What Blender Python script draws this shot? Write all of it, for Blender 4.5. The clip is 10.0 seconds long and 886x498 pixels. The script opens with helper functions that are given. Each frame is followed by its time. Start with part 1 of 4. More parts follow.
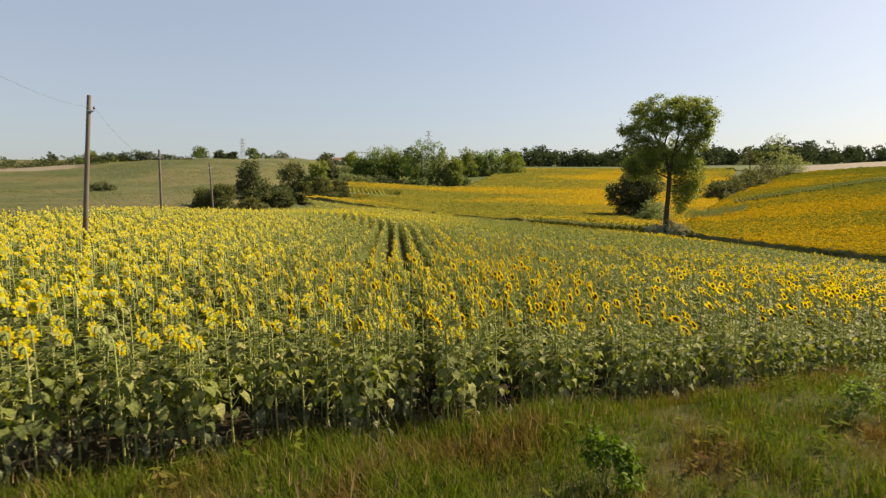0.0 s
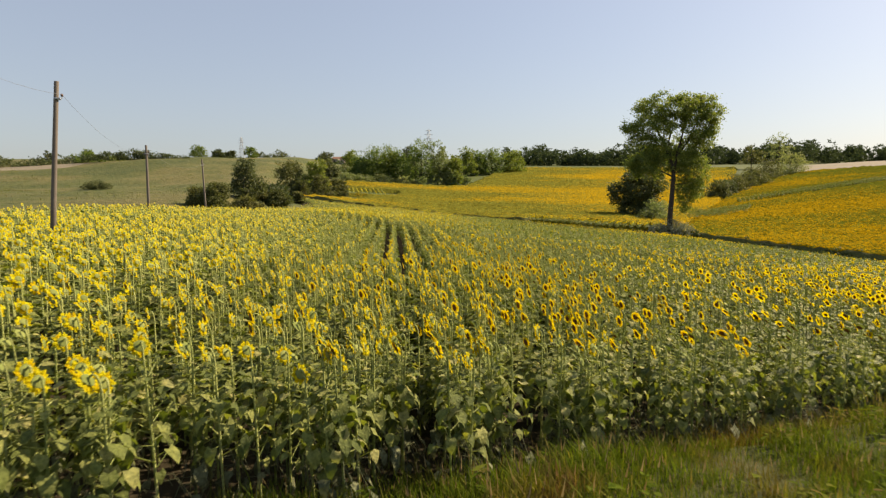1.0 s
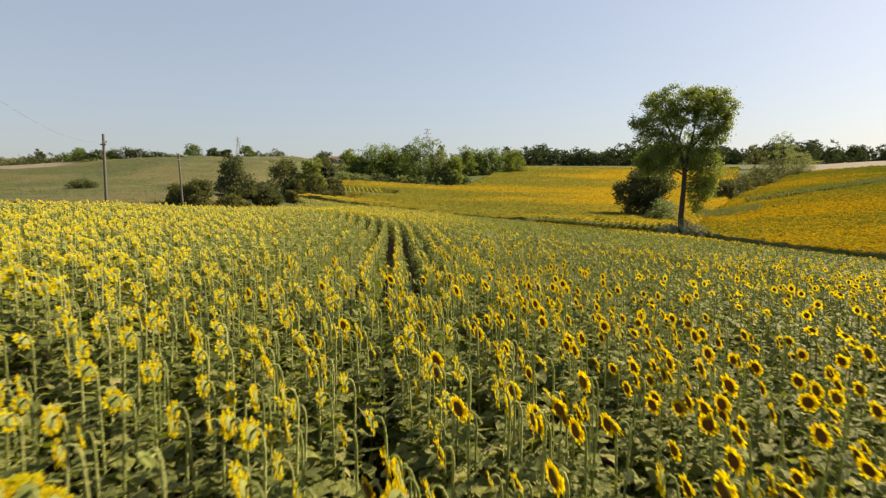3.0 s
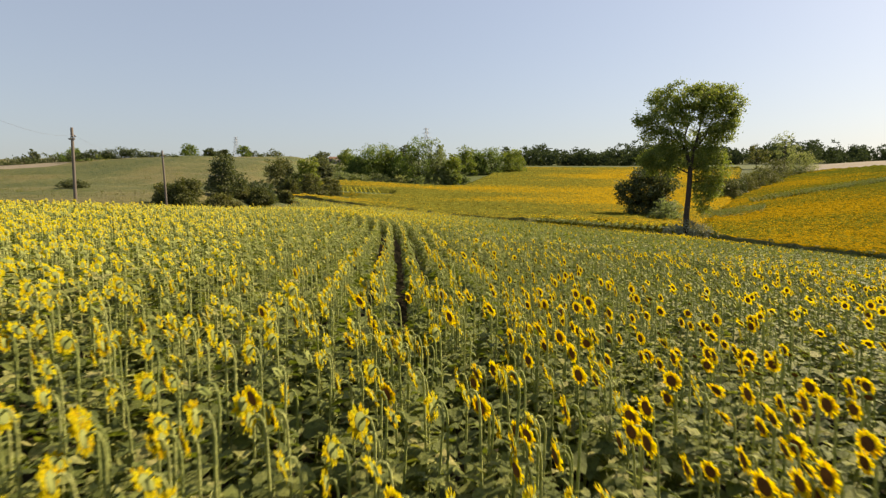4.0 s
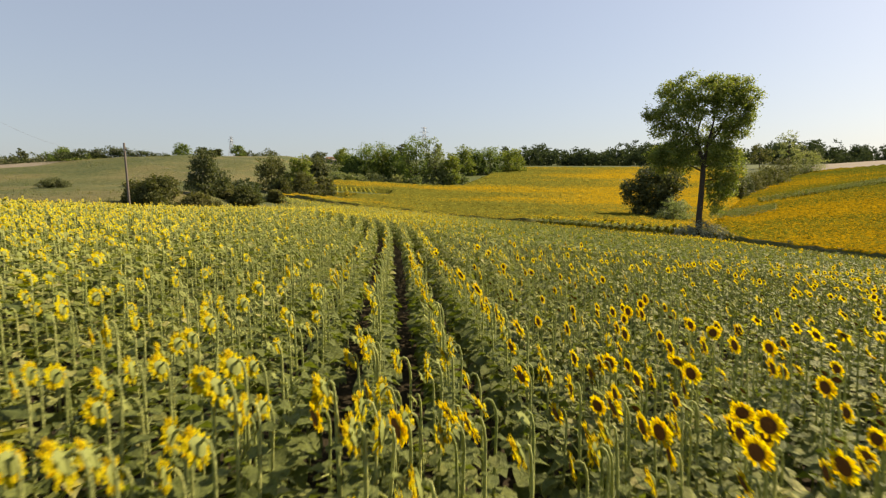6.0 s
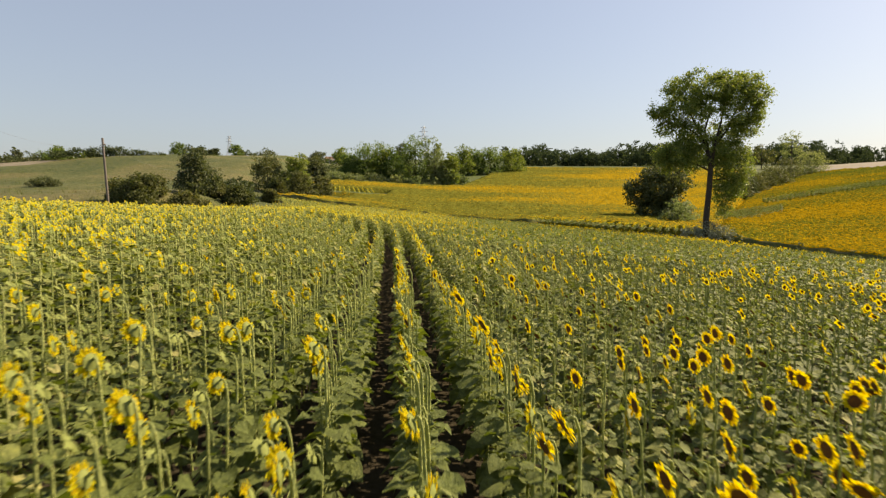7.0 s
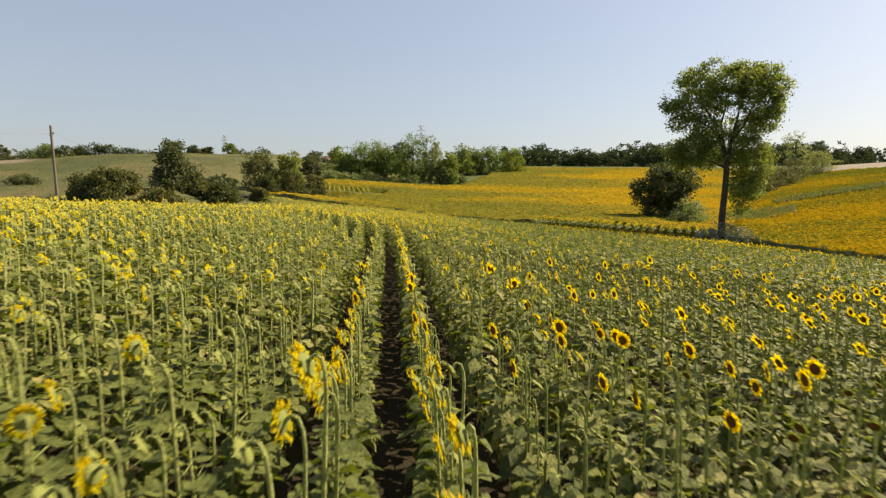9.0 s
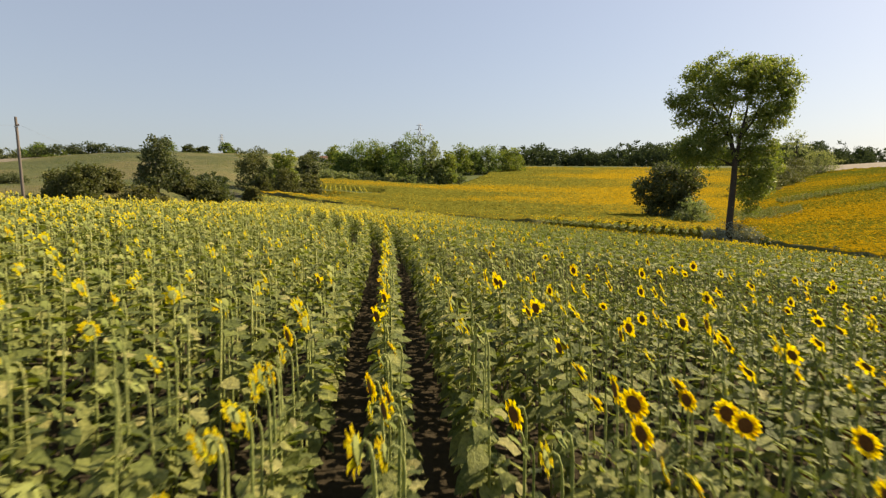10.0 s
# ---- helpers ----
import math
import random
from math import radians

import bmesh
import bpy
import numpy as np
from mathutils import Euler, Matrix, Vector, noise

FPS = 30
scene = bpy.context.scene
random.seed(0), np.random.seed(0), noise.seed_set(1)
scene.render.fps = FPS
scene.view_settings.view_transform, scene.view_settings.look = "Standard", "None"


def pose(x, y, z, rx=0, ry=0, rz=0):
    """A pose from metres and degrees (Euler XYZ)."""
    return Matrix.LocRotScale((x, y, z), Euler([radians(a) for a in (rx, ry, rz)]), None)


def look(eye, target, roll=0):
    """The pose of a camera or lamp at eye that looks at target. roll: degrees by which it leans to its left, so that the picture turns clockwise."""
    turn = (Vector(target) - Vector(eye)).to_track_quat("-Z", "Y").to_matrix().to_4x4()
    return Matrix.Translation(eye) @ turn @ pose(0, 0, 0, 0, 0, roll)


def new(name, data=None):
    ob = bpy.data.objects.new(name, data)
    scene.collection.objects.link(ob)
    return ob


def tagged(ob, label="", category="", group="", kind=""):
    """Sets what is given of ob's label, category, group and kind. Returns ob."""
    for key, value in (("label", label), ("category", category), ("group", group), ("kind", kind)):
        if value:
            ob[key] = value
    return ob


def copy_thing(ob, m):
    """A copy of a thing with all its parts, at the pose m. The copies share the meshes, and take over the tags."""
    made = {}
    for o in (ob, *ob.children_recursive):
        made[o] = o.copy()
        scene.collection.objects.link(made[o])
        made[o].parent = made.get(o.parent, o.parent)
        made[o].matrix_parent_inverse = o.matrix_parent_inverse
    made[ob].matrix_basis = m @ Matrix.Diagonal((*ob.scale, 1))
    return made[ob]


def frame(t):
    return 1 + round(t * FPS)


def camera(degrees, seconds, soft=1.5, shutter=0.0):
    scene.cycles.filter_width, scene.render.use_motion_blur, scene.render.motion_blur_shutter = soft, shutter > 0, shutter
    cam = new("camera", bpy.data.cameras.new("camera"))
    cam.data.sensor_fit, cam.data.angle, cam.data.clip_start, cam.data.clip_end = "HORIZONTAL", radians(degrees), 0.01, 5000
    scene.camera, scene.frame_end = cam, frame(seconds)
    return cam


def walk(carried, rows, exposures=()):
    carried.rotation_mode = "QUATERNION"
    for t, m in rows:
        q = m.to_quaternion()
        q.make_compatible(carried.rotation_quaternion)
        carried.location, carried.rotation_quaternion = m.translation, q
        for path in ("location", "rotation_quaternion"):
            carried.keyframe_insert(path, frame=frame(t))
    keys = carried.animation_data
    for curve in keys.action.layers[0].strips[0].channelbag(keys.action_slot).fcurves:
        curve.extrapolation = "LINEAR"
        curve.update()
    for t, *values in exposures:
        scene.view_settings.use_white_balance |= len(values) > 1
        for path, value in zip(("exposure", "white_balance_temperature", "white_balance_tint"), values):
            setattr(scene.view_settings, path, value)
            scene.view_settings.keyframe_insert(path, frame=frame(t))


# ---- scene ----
cam = camera(74.0, 10.0, soft=1.3, shutter=0.35)
PATH = [
    (0, pose(0.000, 0.000, 3.714, 85.00, -0.00, -0.00)),
    (0.5, pose(-0.002, 0.887, 3.646, 84.98, 0.01, -0.03)),
    (1, pose(-0.014, 1.838, 3.577, 84.96, -0.00, -0.03)),
    (1.5, pose(-0.022, 2.960, 3.514, 84.96, -0.02, -0.05)),
    (2, pose(-0.007, 4.135, 3.444, 84.97, -0.05, -0.06)),
    (2.5, pose(0.005, 5.460, 3.386, 84.98, -0.07, -0.07)),
    (4, pose(0.199, 9.549, 3.213, 85.06, -0.02, -0.17)),
    (4.5, pose(0.254, 10.950, 3.159, 85.08, 0.00, -0.19)),
    (5, pose(0.310, 12.361, 3.115, 85.10, 0.02, -0.25)),
    (5.5, pose(0.375, 13.729, 3.051, 85.12, 0.04, -0.29)),
    (7, pose(0.567, 17.807, 2.919, 85.18, -0.12, -0.33)),
    (7.5, pose(0.605, 19.134, 2.874, 85.20, -0.15, -0.36)),
    (8, pose(0.650, 20.493, 2.819, 85.21, -0.17, -0.41)),
    (8.5, pose(0.685, 21.817, 2.752, 85.23, -0.15, -0.46)),
    (9, pose(0.711, 23.210, 2.685, 85.25, -0.24, -0.48)),
    (9.5, pose(0.786, 24.566, 2.597, 85.28, -0.25, -0.56)),
    (10, pose(0.854, 26.000, 2.520, 85.27, -0.26, -0.61)),
]
walk(cam, PATH, [(0, 1.03, 6800, 16), (10, 1.03, 6800, 16)])

# ---------------------------------------------------------------- world, sun
SUN_AZ, SUN_EL = 65.0, 39.0      # degrees clockwise from +y, and above the horizon
world = bpy.data.worlds.new("sky_world")
scene.world = world
world.use_nodes = True
wn = world.node_tree
wn.nodes.clear()
w_out = wn.nodes.new("ShaderNodeOutputWorld")
w_bg = wn.nodes.new("ShaderNodeBackground")
w_sky = wn.nodes.new("ShaderNodeTexSky")
w_sky.sky_type = "NISHITA"
w_sky.sun_disc = False
w_sky.sun_elevation = radians(SUN_EL)
w_sky.sun_rotation = radians(SUN_AZ)
w_sky.air_density, w_sky.dust_density, w_sky.ozone_density = 1.2, 1.6, 2.6
w_bg.inputs["Strength"].default_value = 0.075
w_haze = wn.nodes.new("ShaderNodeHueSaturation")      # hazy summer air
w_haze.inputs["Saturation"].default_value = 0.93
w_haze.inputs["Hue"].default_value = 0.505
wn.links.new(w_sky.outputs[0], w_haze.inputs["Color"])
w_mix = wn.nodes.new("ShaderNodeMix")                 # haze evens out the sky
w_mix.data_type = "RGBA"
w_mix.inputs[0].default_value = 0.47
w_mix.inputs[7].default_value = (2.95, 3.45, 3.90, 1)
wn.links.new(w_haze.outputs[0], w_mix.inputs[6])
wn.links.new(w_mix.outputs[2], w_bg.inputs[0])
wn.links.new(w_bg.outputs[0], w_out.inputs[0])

sun = new("sun", bpy.data.lights.new("sun", "SUN"))
sun.data.energy, sun.data.angle, sun.data.color = 5.0, radians(0.6), (1.0, 0.85, 0.58)
_az, _el = radians(SUN_AZ), radians(SUN_EL)
sun.matrix_basis = look(Vector((math.sin(_az) * math.cos(_el), math.cos(_az) * math.cos(_el), math.sin(_el))) * 50, (0, 0, 0))


# ---------------------------------------------------------------- materials
def material(name):
    m = bpy.data.materials.new(name)
    m.use_nodes = True
    t = m.node_tree
    t.nodes.clear()
    return m, t, t.nodes.new("ShaderNodeOutputMaterial")


def nd(t, kind, **inputs):
    n = t.nodes.new(kind)
    for k, v in inputs.items():
        n.inputs[k.replace("_", " ")].default_value = v
    return n


def noise_of(t, scale, detail=4.0, rough=0.6):
    c = nd(t, "ShaderNodeTexCoord")
    n = nd(t, "ShaderNodeTexNoise", Scale=scale, Detail=detail, Roughness=rough)
    t.links.new(c.outputs["Object"], n.inputs["Vector"])
    return n.outputs["Fac"]


def ramp(t, fac, stops):
    r = t.nodes.new("ShaderNodeValToRGB")
    e = r.color_ramp.elements
    while len(e) < len(stops):
        e.new(0.5)
    for el, (p, c) in zip(e, stops):
        el.position, el.color = p, (*c, 1)
    t.links.new(fac, r.inputs[0])
    return r.outputs[0]


def mix(t, fac, a, b, mode="MIX"):
    n = t.nodes.new("ShaderNodeMix")
    n.data_type, n.blend_type = "RGBA", mode
    for sock, v in ((n.inputs[0], fac), (n.inputs[6], a), (n.inputs[7], b)):
        if isinstance(v, (int, float)):
            sock.default_value = v
        elif isinstance(v, tuple):
            sock.default_value = (*v, 1)
        else:
            t.links.new(v, sock)
    return n.outputs[2]


def surface(name, stops_big, stops_fine, big=0.1, fine=6.0, blend=0.5, rough=0.9, bump=0.3, bump_scale=12.0, dist=0.05, spec=0.25):
    """Two-scale mottled ground, bark or wall."""
    m, t, out = material(name)
    a = ramp(t, noise_of(t, big, 5), stops_big)
    b = ramp(t, noise_of(t, fine, 6, 0.7), stops_fine)
    col = mix(t, blend, a, b)
    p = nd(t, "ShaderNodeBsdfPrincipled", Roughness=rough)
    p.inputs["Specular IOR Level"].default_value = spec
    t.links.new(col, p.inputs["Base Color"])
    bp = nd(t, "ShaderNodeBump", Strength=bump, Distance=dist)
    t.links.new(noise_of(t, bump_scale, 6, 0.7), bp.inputs["Height"])
    t.links.new(bp.outputs[0], p.inputs["Normal"])
    t.links.new(p.outputs[0], out.inputs[0])
    return m


def leafy(name, stops, through_col, share=0.35, rough=0.55, spec=0.4, patch=None, patch_scale=0.08, per_object=False, mottle=0.0):
    """Leaf or petal: colour varied leaf by leaf, light shining through."""
    m, t, out = material(name)
    g = t.nodes.new("ShaderNodeNewGeometry")
    col = ramp(t, g.outputs["Random Per Island"], stops)
    if patch:
        pn = ramp(t, noise_of(t, patch_scale, 4), [(0.50, (0, 0, 0)), (0.66, (0.85, 0.85, 0.85))])
        col = mix(t, pn, col, patch, "MIX")
    if per_object:
        oi = t.nodes.new("ShaderNodeObjectInfo")
        tint = ramp(t, oi.outputs["Random"], [(0.0, (0.72, 0.80, 0.75)), (0.5, (1.0, 1.0, 1.0)), (1.0, (1.25, 1.12, 0.85))])
        col = mix(t, 1.0, col, tint, "MULTIPLY")
    p = nd(t, "ShaderNodeBsdfPrincipled", Roughness=rough)
    if mottle:
        fac = noise_of(t, mottle, 5, 0.65)
        col = mix(t, 1.0, col, ramp(t, fac, [(0.30, (0.55, 0.58, 0.55)), (0.52, (1.0, 1.0, 1.0)), (0.74, (1.5, 1.42, 1.25))]), "MULTIPLY")
        bp = nd(t, "ShaderNodeBump", Strength=1.0, Distance=0.03)
        t.links.new(fac, bp.inputs["Height"])
        t.links.new(bp.outputs[0], p.inputs["Normal"])
    p.inputs["Specular IOR Level"].default_value = spec
    t.links.new(col, p.inputs["Base Color"])
    tr = nd(t, "ShaderNodeBsdfTranslucent")
    t.links.new(mix(t, 1.0, col, through_col, "MULTIPLY"), tr.inputs[0])
    ms = nd(t, "ShaderNodeMixShader", Fac=share)
    t.links.new(p.outputs[0], ms.inputs[1])
    t.links.new(tr.outputs[0], ms.inputs[2])
    t.links.new(ms.outputs[0], out.inputs[0])
    return m


SOIL = surface("dark_soil", [(0.3, (0.026, 0.022, 0.014)), (0.7, (0.046, 0.037, 0.024))], [(0.3, (0.020, 0.018, 0.011)), (0.7, (0.062, 0.050, 0.032))], 0.4, 9, rough=1.0, bump=0.8, spec=0.03)
BANK = surface("bank_turf", [(0.40, (0.042, 0.064, 0.010)), (0.65, (0.072, 0.058, 0.020))], [(0.3, (0.030, 0.046, 0.009)), (0.7, (0.078, 0.076, 0.022))], 0.5, 14, bump=1.0)
MEADOW = surface("hill_meadow", [(0.40, (0.030, 0.052, 0.009)), (0.5, (0.072, 0.084, 0.017)), (0.58, (0.150, 0.120, 0.044))],
                 [(0.34, (0.018, 0.034, 0.007)), (0.50, (0.074, 0.084, 0.022)), (0.66, (0.165, 0.140, 0.055))], 0.035, 0.9, 0.58, bump=1.0, bump_scale=1.0, dist=0.6)
FARGREEN = surface("far_green_field", [(0.40, (0.040, 0.064, 0.010)), (0.62, (0.072, 0.086, 0.014))], [(0.3, (0.032, 0.052, 0.009)), (0.7, (0.082, 0.092, 0.017))], 0.02, 0.5, bump=0.6, bump_scale=1.0, dist=0.3)
STRAW = surface("straw_stubble", [(0.35, (0.15, 0.128, 0.088)), (0.65, (0.22, 0.19, 0.135))], [(0.3, (0.12, 0.10, 0.068)), (0.7, (0.23, 0.195, 0.140))], 0.03, 0.8, bump=0.5, bump_scale=2.0, dist=0.2)
DITCH = surface("ditch_bank", [(0.35, (0.026, 0.030, 0.010)), (0.65, (0.050, 0.044, 0.020))], [(0.3, (0.020, 0.024, 0.009)), (0.7, (0.068, 0.056, 0.027))], 0.3, 3, bump=1.0, bump_scale=5, dist=0.2)

LEAF = leafy("sunflower_leaf", [(0.0, (0.076, 0.100, 0.026)), (0.45, (0.152, 0.182, 0.046)), (0.85, (0.245, 0.262, 0.078)), (1.0, (0.345, 0.325, 0.125))], (1.2, 1.3, 0.36), 0.32, 0.55, 0.20, mottle=26.0)
STALK = leafy("sunflower_stalk", [(0.0, (0.25, 0.30, 0.085)), (1.0, (0.44, 0.47, 0.17))], (1.1, 1.1, 0.6), 0.25, 0.6, 0.2, mottle=30.0)
PETAL = leafy("sunflower_petal", [(0.0, (0.60, 0.41, 0.008)), (0.25, (0.64, 0.52, 0.010)), (0.7, (0.65, 0.575, 0.014)), (1.0, (0.67, 0.63, 0.024))], (1.14, 1.02, 0.14), 0.46, 0.8, 0.03, mottle=60.0)
DISC = surface("sunflower_disc", [(0.35, (0.075, 0.026, 0.008)), (0.65, (0.160, 0.060, 0.012))], [(0.3, (0.045, 0.016, 0.006)), (0.7, (0.22, 0.095, 0.018))], 3.0, 80, rough=0.85, bump=0.6, bump_scale=200, dist=0.004)
SEPAL = leafy("sunflower_back", [(0.0, (0.15, 0.185, 0.046)), (1.0, (0.27, 0.295, 0.088))], (1, 1.1, 0.5), 0.25, 0.7, 0.1)
WOOD = surface("weathered_pole_wood", [(0.35, (0.105, 0.088, 0.075)), (0.65, (0.165, 0.142, 0.122))], [(0.3, (0.075, 0.063, 0.054)), (0.7, (0.20, 0.172, 0.148))], 0.8, 22, bump=0.5, bump_scale=40, dist=0.01)
WIRE = surface("dull_wire", [(0.4, (0.12, 0.12, 0.13)), (0.6, (0.17, 0.17, 0.18))], [(0.4, (0.11, 0.11, 0.12)), (0.6, (0.18, 0.18, 0.19))], 1, 9, rough=0.5, bump=0.1)
STEEL = surface("galvanised_steel", [(0.4, (0.30, 0.32, 0.34)), (0.6, (0.38, 0.40, 0.42))], [(0.4, (0.30, 0.32, 0.34)), (0.6, (0.42, 0.44, 0.46))], 1, 9, rough=0.5, bump=0.1)
CERAMIC = surface("brown_insulator", [(0.4, (0.10, 0.05, 0.03)), (0.6, (0.13, 0.07, 0.04))], [(0.4, (0.10, 0.05, 0.03)), (0.6, (0.13, 0.07, 0.04))], 1, 9, rough=0.3, bump=0.1)


# ---------------------------------------------------------------- mesh helpers
class Bits:
    """Vertices and faces (with a material number each) that grow piece by piece."""

    def __init__(self):
        self.v, self.loops, self.sizes, self.mats = [], [], [], []

    def add(self, verts, faces, mat=0):
        base = len(self.v)
        self.v.extend(tuple(p) for p in verts)
        for f in faces:
            self.loops.extend(base + i for i in f)
            self.sizes.append(len(f))
            self.mats.append(mat)

    def arrays(self):
        return (np.array(self.v, float).reshape(-1, 3), np.array(self.loops, np.int64), np.array(self.sizes, np.int64), np.array(self.mats, np.int64))


def mesh_from(name, v, loops, sizes, mats, materials, smooth=True):
    me = bpy.data.meshes.new(name)
    me.vertices.add(len(v))
    me.vertices.foreach_set("co", np.ascontiguousarray(v, np.float32).ravel())
    me.loops.add(len(loops))
    me.loops.foreach_set("vertex_index", np.ascontiguousarray(loops, np.int32))
    me.polygons.add(len(sizes))
    me.polygons.foreach_set("loop_start", np.concatenate([[0], np.cumsum(sizes)[:-1]]).astype(np.int32))
    me.polygons.foreach_set("loop_total", np.ascontiguousarray(sizes, np.int32))
    me.polygons.foreach_set("material_index", np.ascontiguousarray(mats, np.int32))
    me.polygons.foreach_set("use_smooth", np.full(len(sizes), smooth))
    for m in materials:
        me.materials.append(m)
    me.update(calc_edges=True)
    return me


def spread(templates, which, mats4):
    """Many copies of a few templates, joined: which template and which 4 x 4 pose for each."""
    vs, ls, ss, ms, base = [], [], [], [], 0
    for k, (v, loops, sizes, mat) in enumerate(templates):
        m = mats4[which == k]
        if not len(m):
            continue
        w = np.einsum("nij,vj->nvi", m[:, :3, :3], v) + m[:, None, :3, 3]
        vs.append(w.reshape(-1, 3))
        ls.append((loops[None] + (np.arange(len(m)) * len(v))[:, None] + base).ravel())
        ss.append(np.tile(sizes, len(m)))
        ms.append(np.tile(mat, len(m)))
        base += len(m) * len(v)
    return np.concatenate(vs), np.concatenate(ls), np.concatenate(ss), np.concatenate(ms)


def poses(x, y, z, yaw, scale, lean_x=None, lean_y=None):
    """Rows of 4 x 4 poses: upright, turned by yaw, scaled, leaning a little."""
    n = len(x)
    m = np.zeros((n, 4, 4))
    c, s = np.cos(yaw) * scale, np.sin(yaw) * scale
    m[:, 0, 0], m[:, 0, 1], m[:, 1, 0], m[:, 1, 1], m[:, 2, 2], m[:, 3, 3] = c, -s, s, c, scale, 1
    if lean_x is not None:
        m[:, 0, 2], m[:, 1, 2] = lean_x * scale, lean_y * scale
    m[:, 0, 3], m[:, 1, 3], m[:, 2, 3] = x, y, z
    return m


def part(name, bits, materials, parent=None, label="", smooth=True):
    if not isinstance(materials, (list, tuple)):
        materials = [materials]
    ob = new(name, mesh_from(name, *bits.arrays(), materials, smooth))
    ob.parent = parent
    return tagged(ob, label)


def tube(bits, pts, radii, sides=8, mat=0, cap=True):
    """A bent round bar through pts."""
    pts = [Vector(p) for p in pts]
    ring = []
    for i, p in enumerate(pts):
        d = (pts[min(i + 1, len(pts) - 1)] - pts[max(i - 1, 0)]).normalized()
        a = d.cross(Vector((0.31, 0.95, 0.05)) if abs(d.y) < 0.9 else Vector((1, 0, 0))).normalized()
        b = d.cross(a)
        ring += [p + (a * math.cos(q) + b * math.sin(q)) * radii[i] for q in (2 * math.pi * k / sides for k in range(sides))]
    faces = [(i * sides + k, i * sides + (k + 1) % sides, (i + 1) * sides + (k + 1) % sides, (i + 1) * sides + k) for i in range(len(pts) - 1) for k in range(sides)]
    if cap:
        faces += [tuple(range(sides))[::-1], tuple((len(pts) - 1) * sides + k for k in range(sides))]
    bits.add(ring, faces, mat)


def box(bits, lo, hi, mat=0):
    (x0, y0, z0), (x1, y1, z1) = lo, hi
    bits.add([(x0, y0, z0), (x1, y0, z0), (x1, y1, z0), (x0, y1, z0), (x0, y0, z1), (x1, y0, z1), (x1, y1, z1), (x0, y1, z1)],
             [(0, 3, 2, 1), (4, 5, 6, 7), (0, 1, 5, 4), (1, 2, 6, 5), (2, 3, 7, 6), (3, 0, 4, 7)], mat)


# ---------------------------------------------------------------- the lie of the land
def sstep(a, b, x):
    t = np.clip((x - a) / (b - a), 0, 1)
    return t * t * (3 - 2 * t)


def soft_plus(x, k):
    return k * np.logaddexp(0, x / k)


def front_edge(x):
    """The field's near edge, against the grassy bank."""
    return 7.45 + 0.465 * x - 0.10 * np.minimum(x + 4, 0)


def head_line(x):
    """From here the headland and the first rows are counted."""
    return 8.2 + 0.62 * x - 0.26 * np.minimum(x + 2.5, 0)


def left_edge(y):
    """The field's left edge, which turns in behind the third pole."""
    return np.interp(y, [0, 66, 100, 118, 140, 190, 250, 400], [-16, -26.5, -24, -25, -36, -40, -46, -60])


def far_edge(x):
    return 111.0 - 0.38 * x + 0.012 * np.clip(-x, 0, 45) ** 2


def valley_x(y):
    return 38.0 + 0.59 * (y - 100.0)


def rise(y):
    """The long slope beyond the field, levelling out in the distance."""
    q = np.clip(y, -50, 700)
    q = q - 0.55 * soft_plus(q - 355, 12) - 105
    return -2.4 + 0.045 * q + 0.0002 * q * q


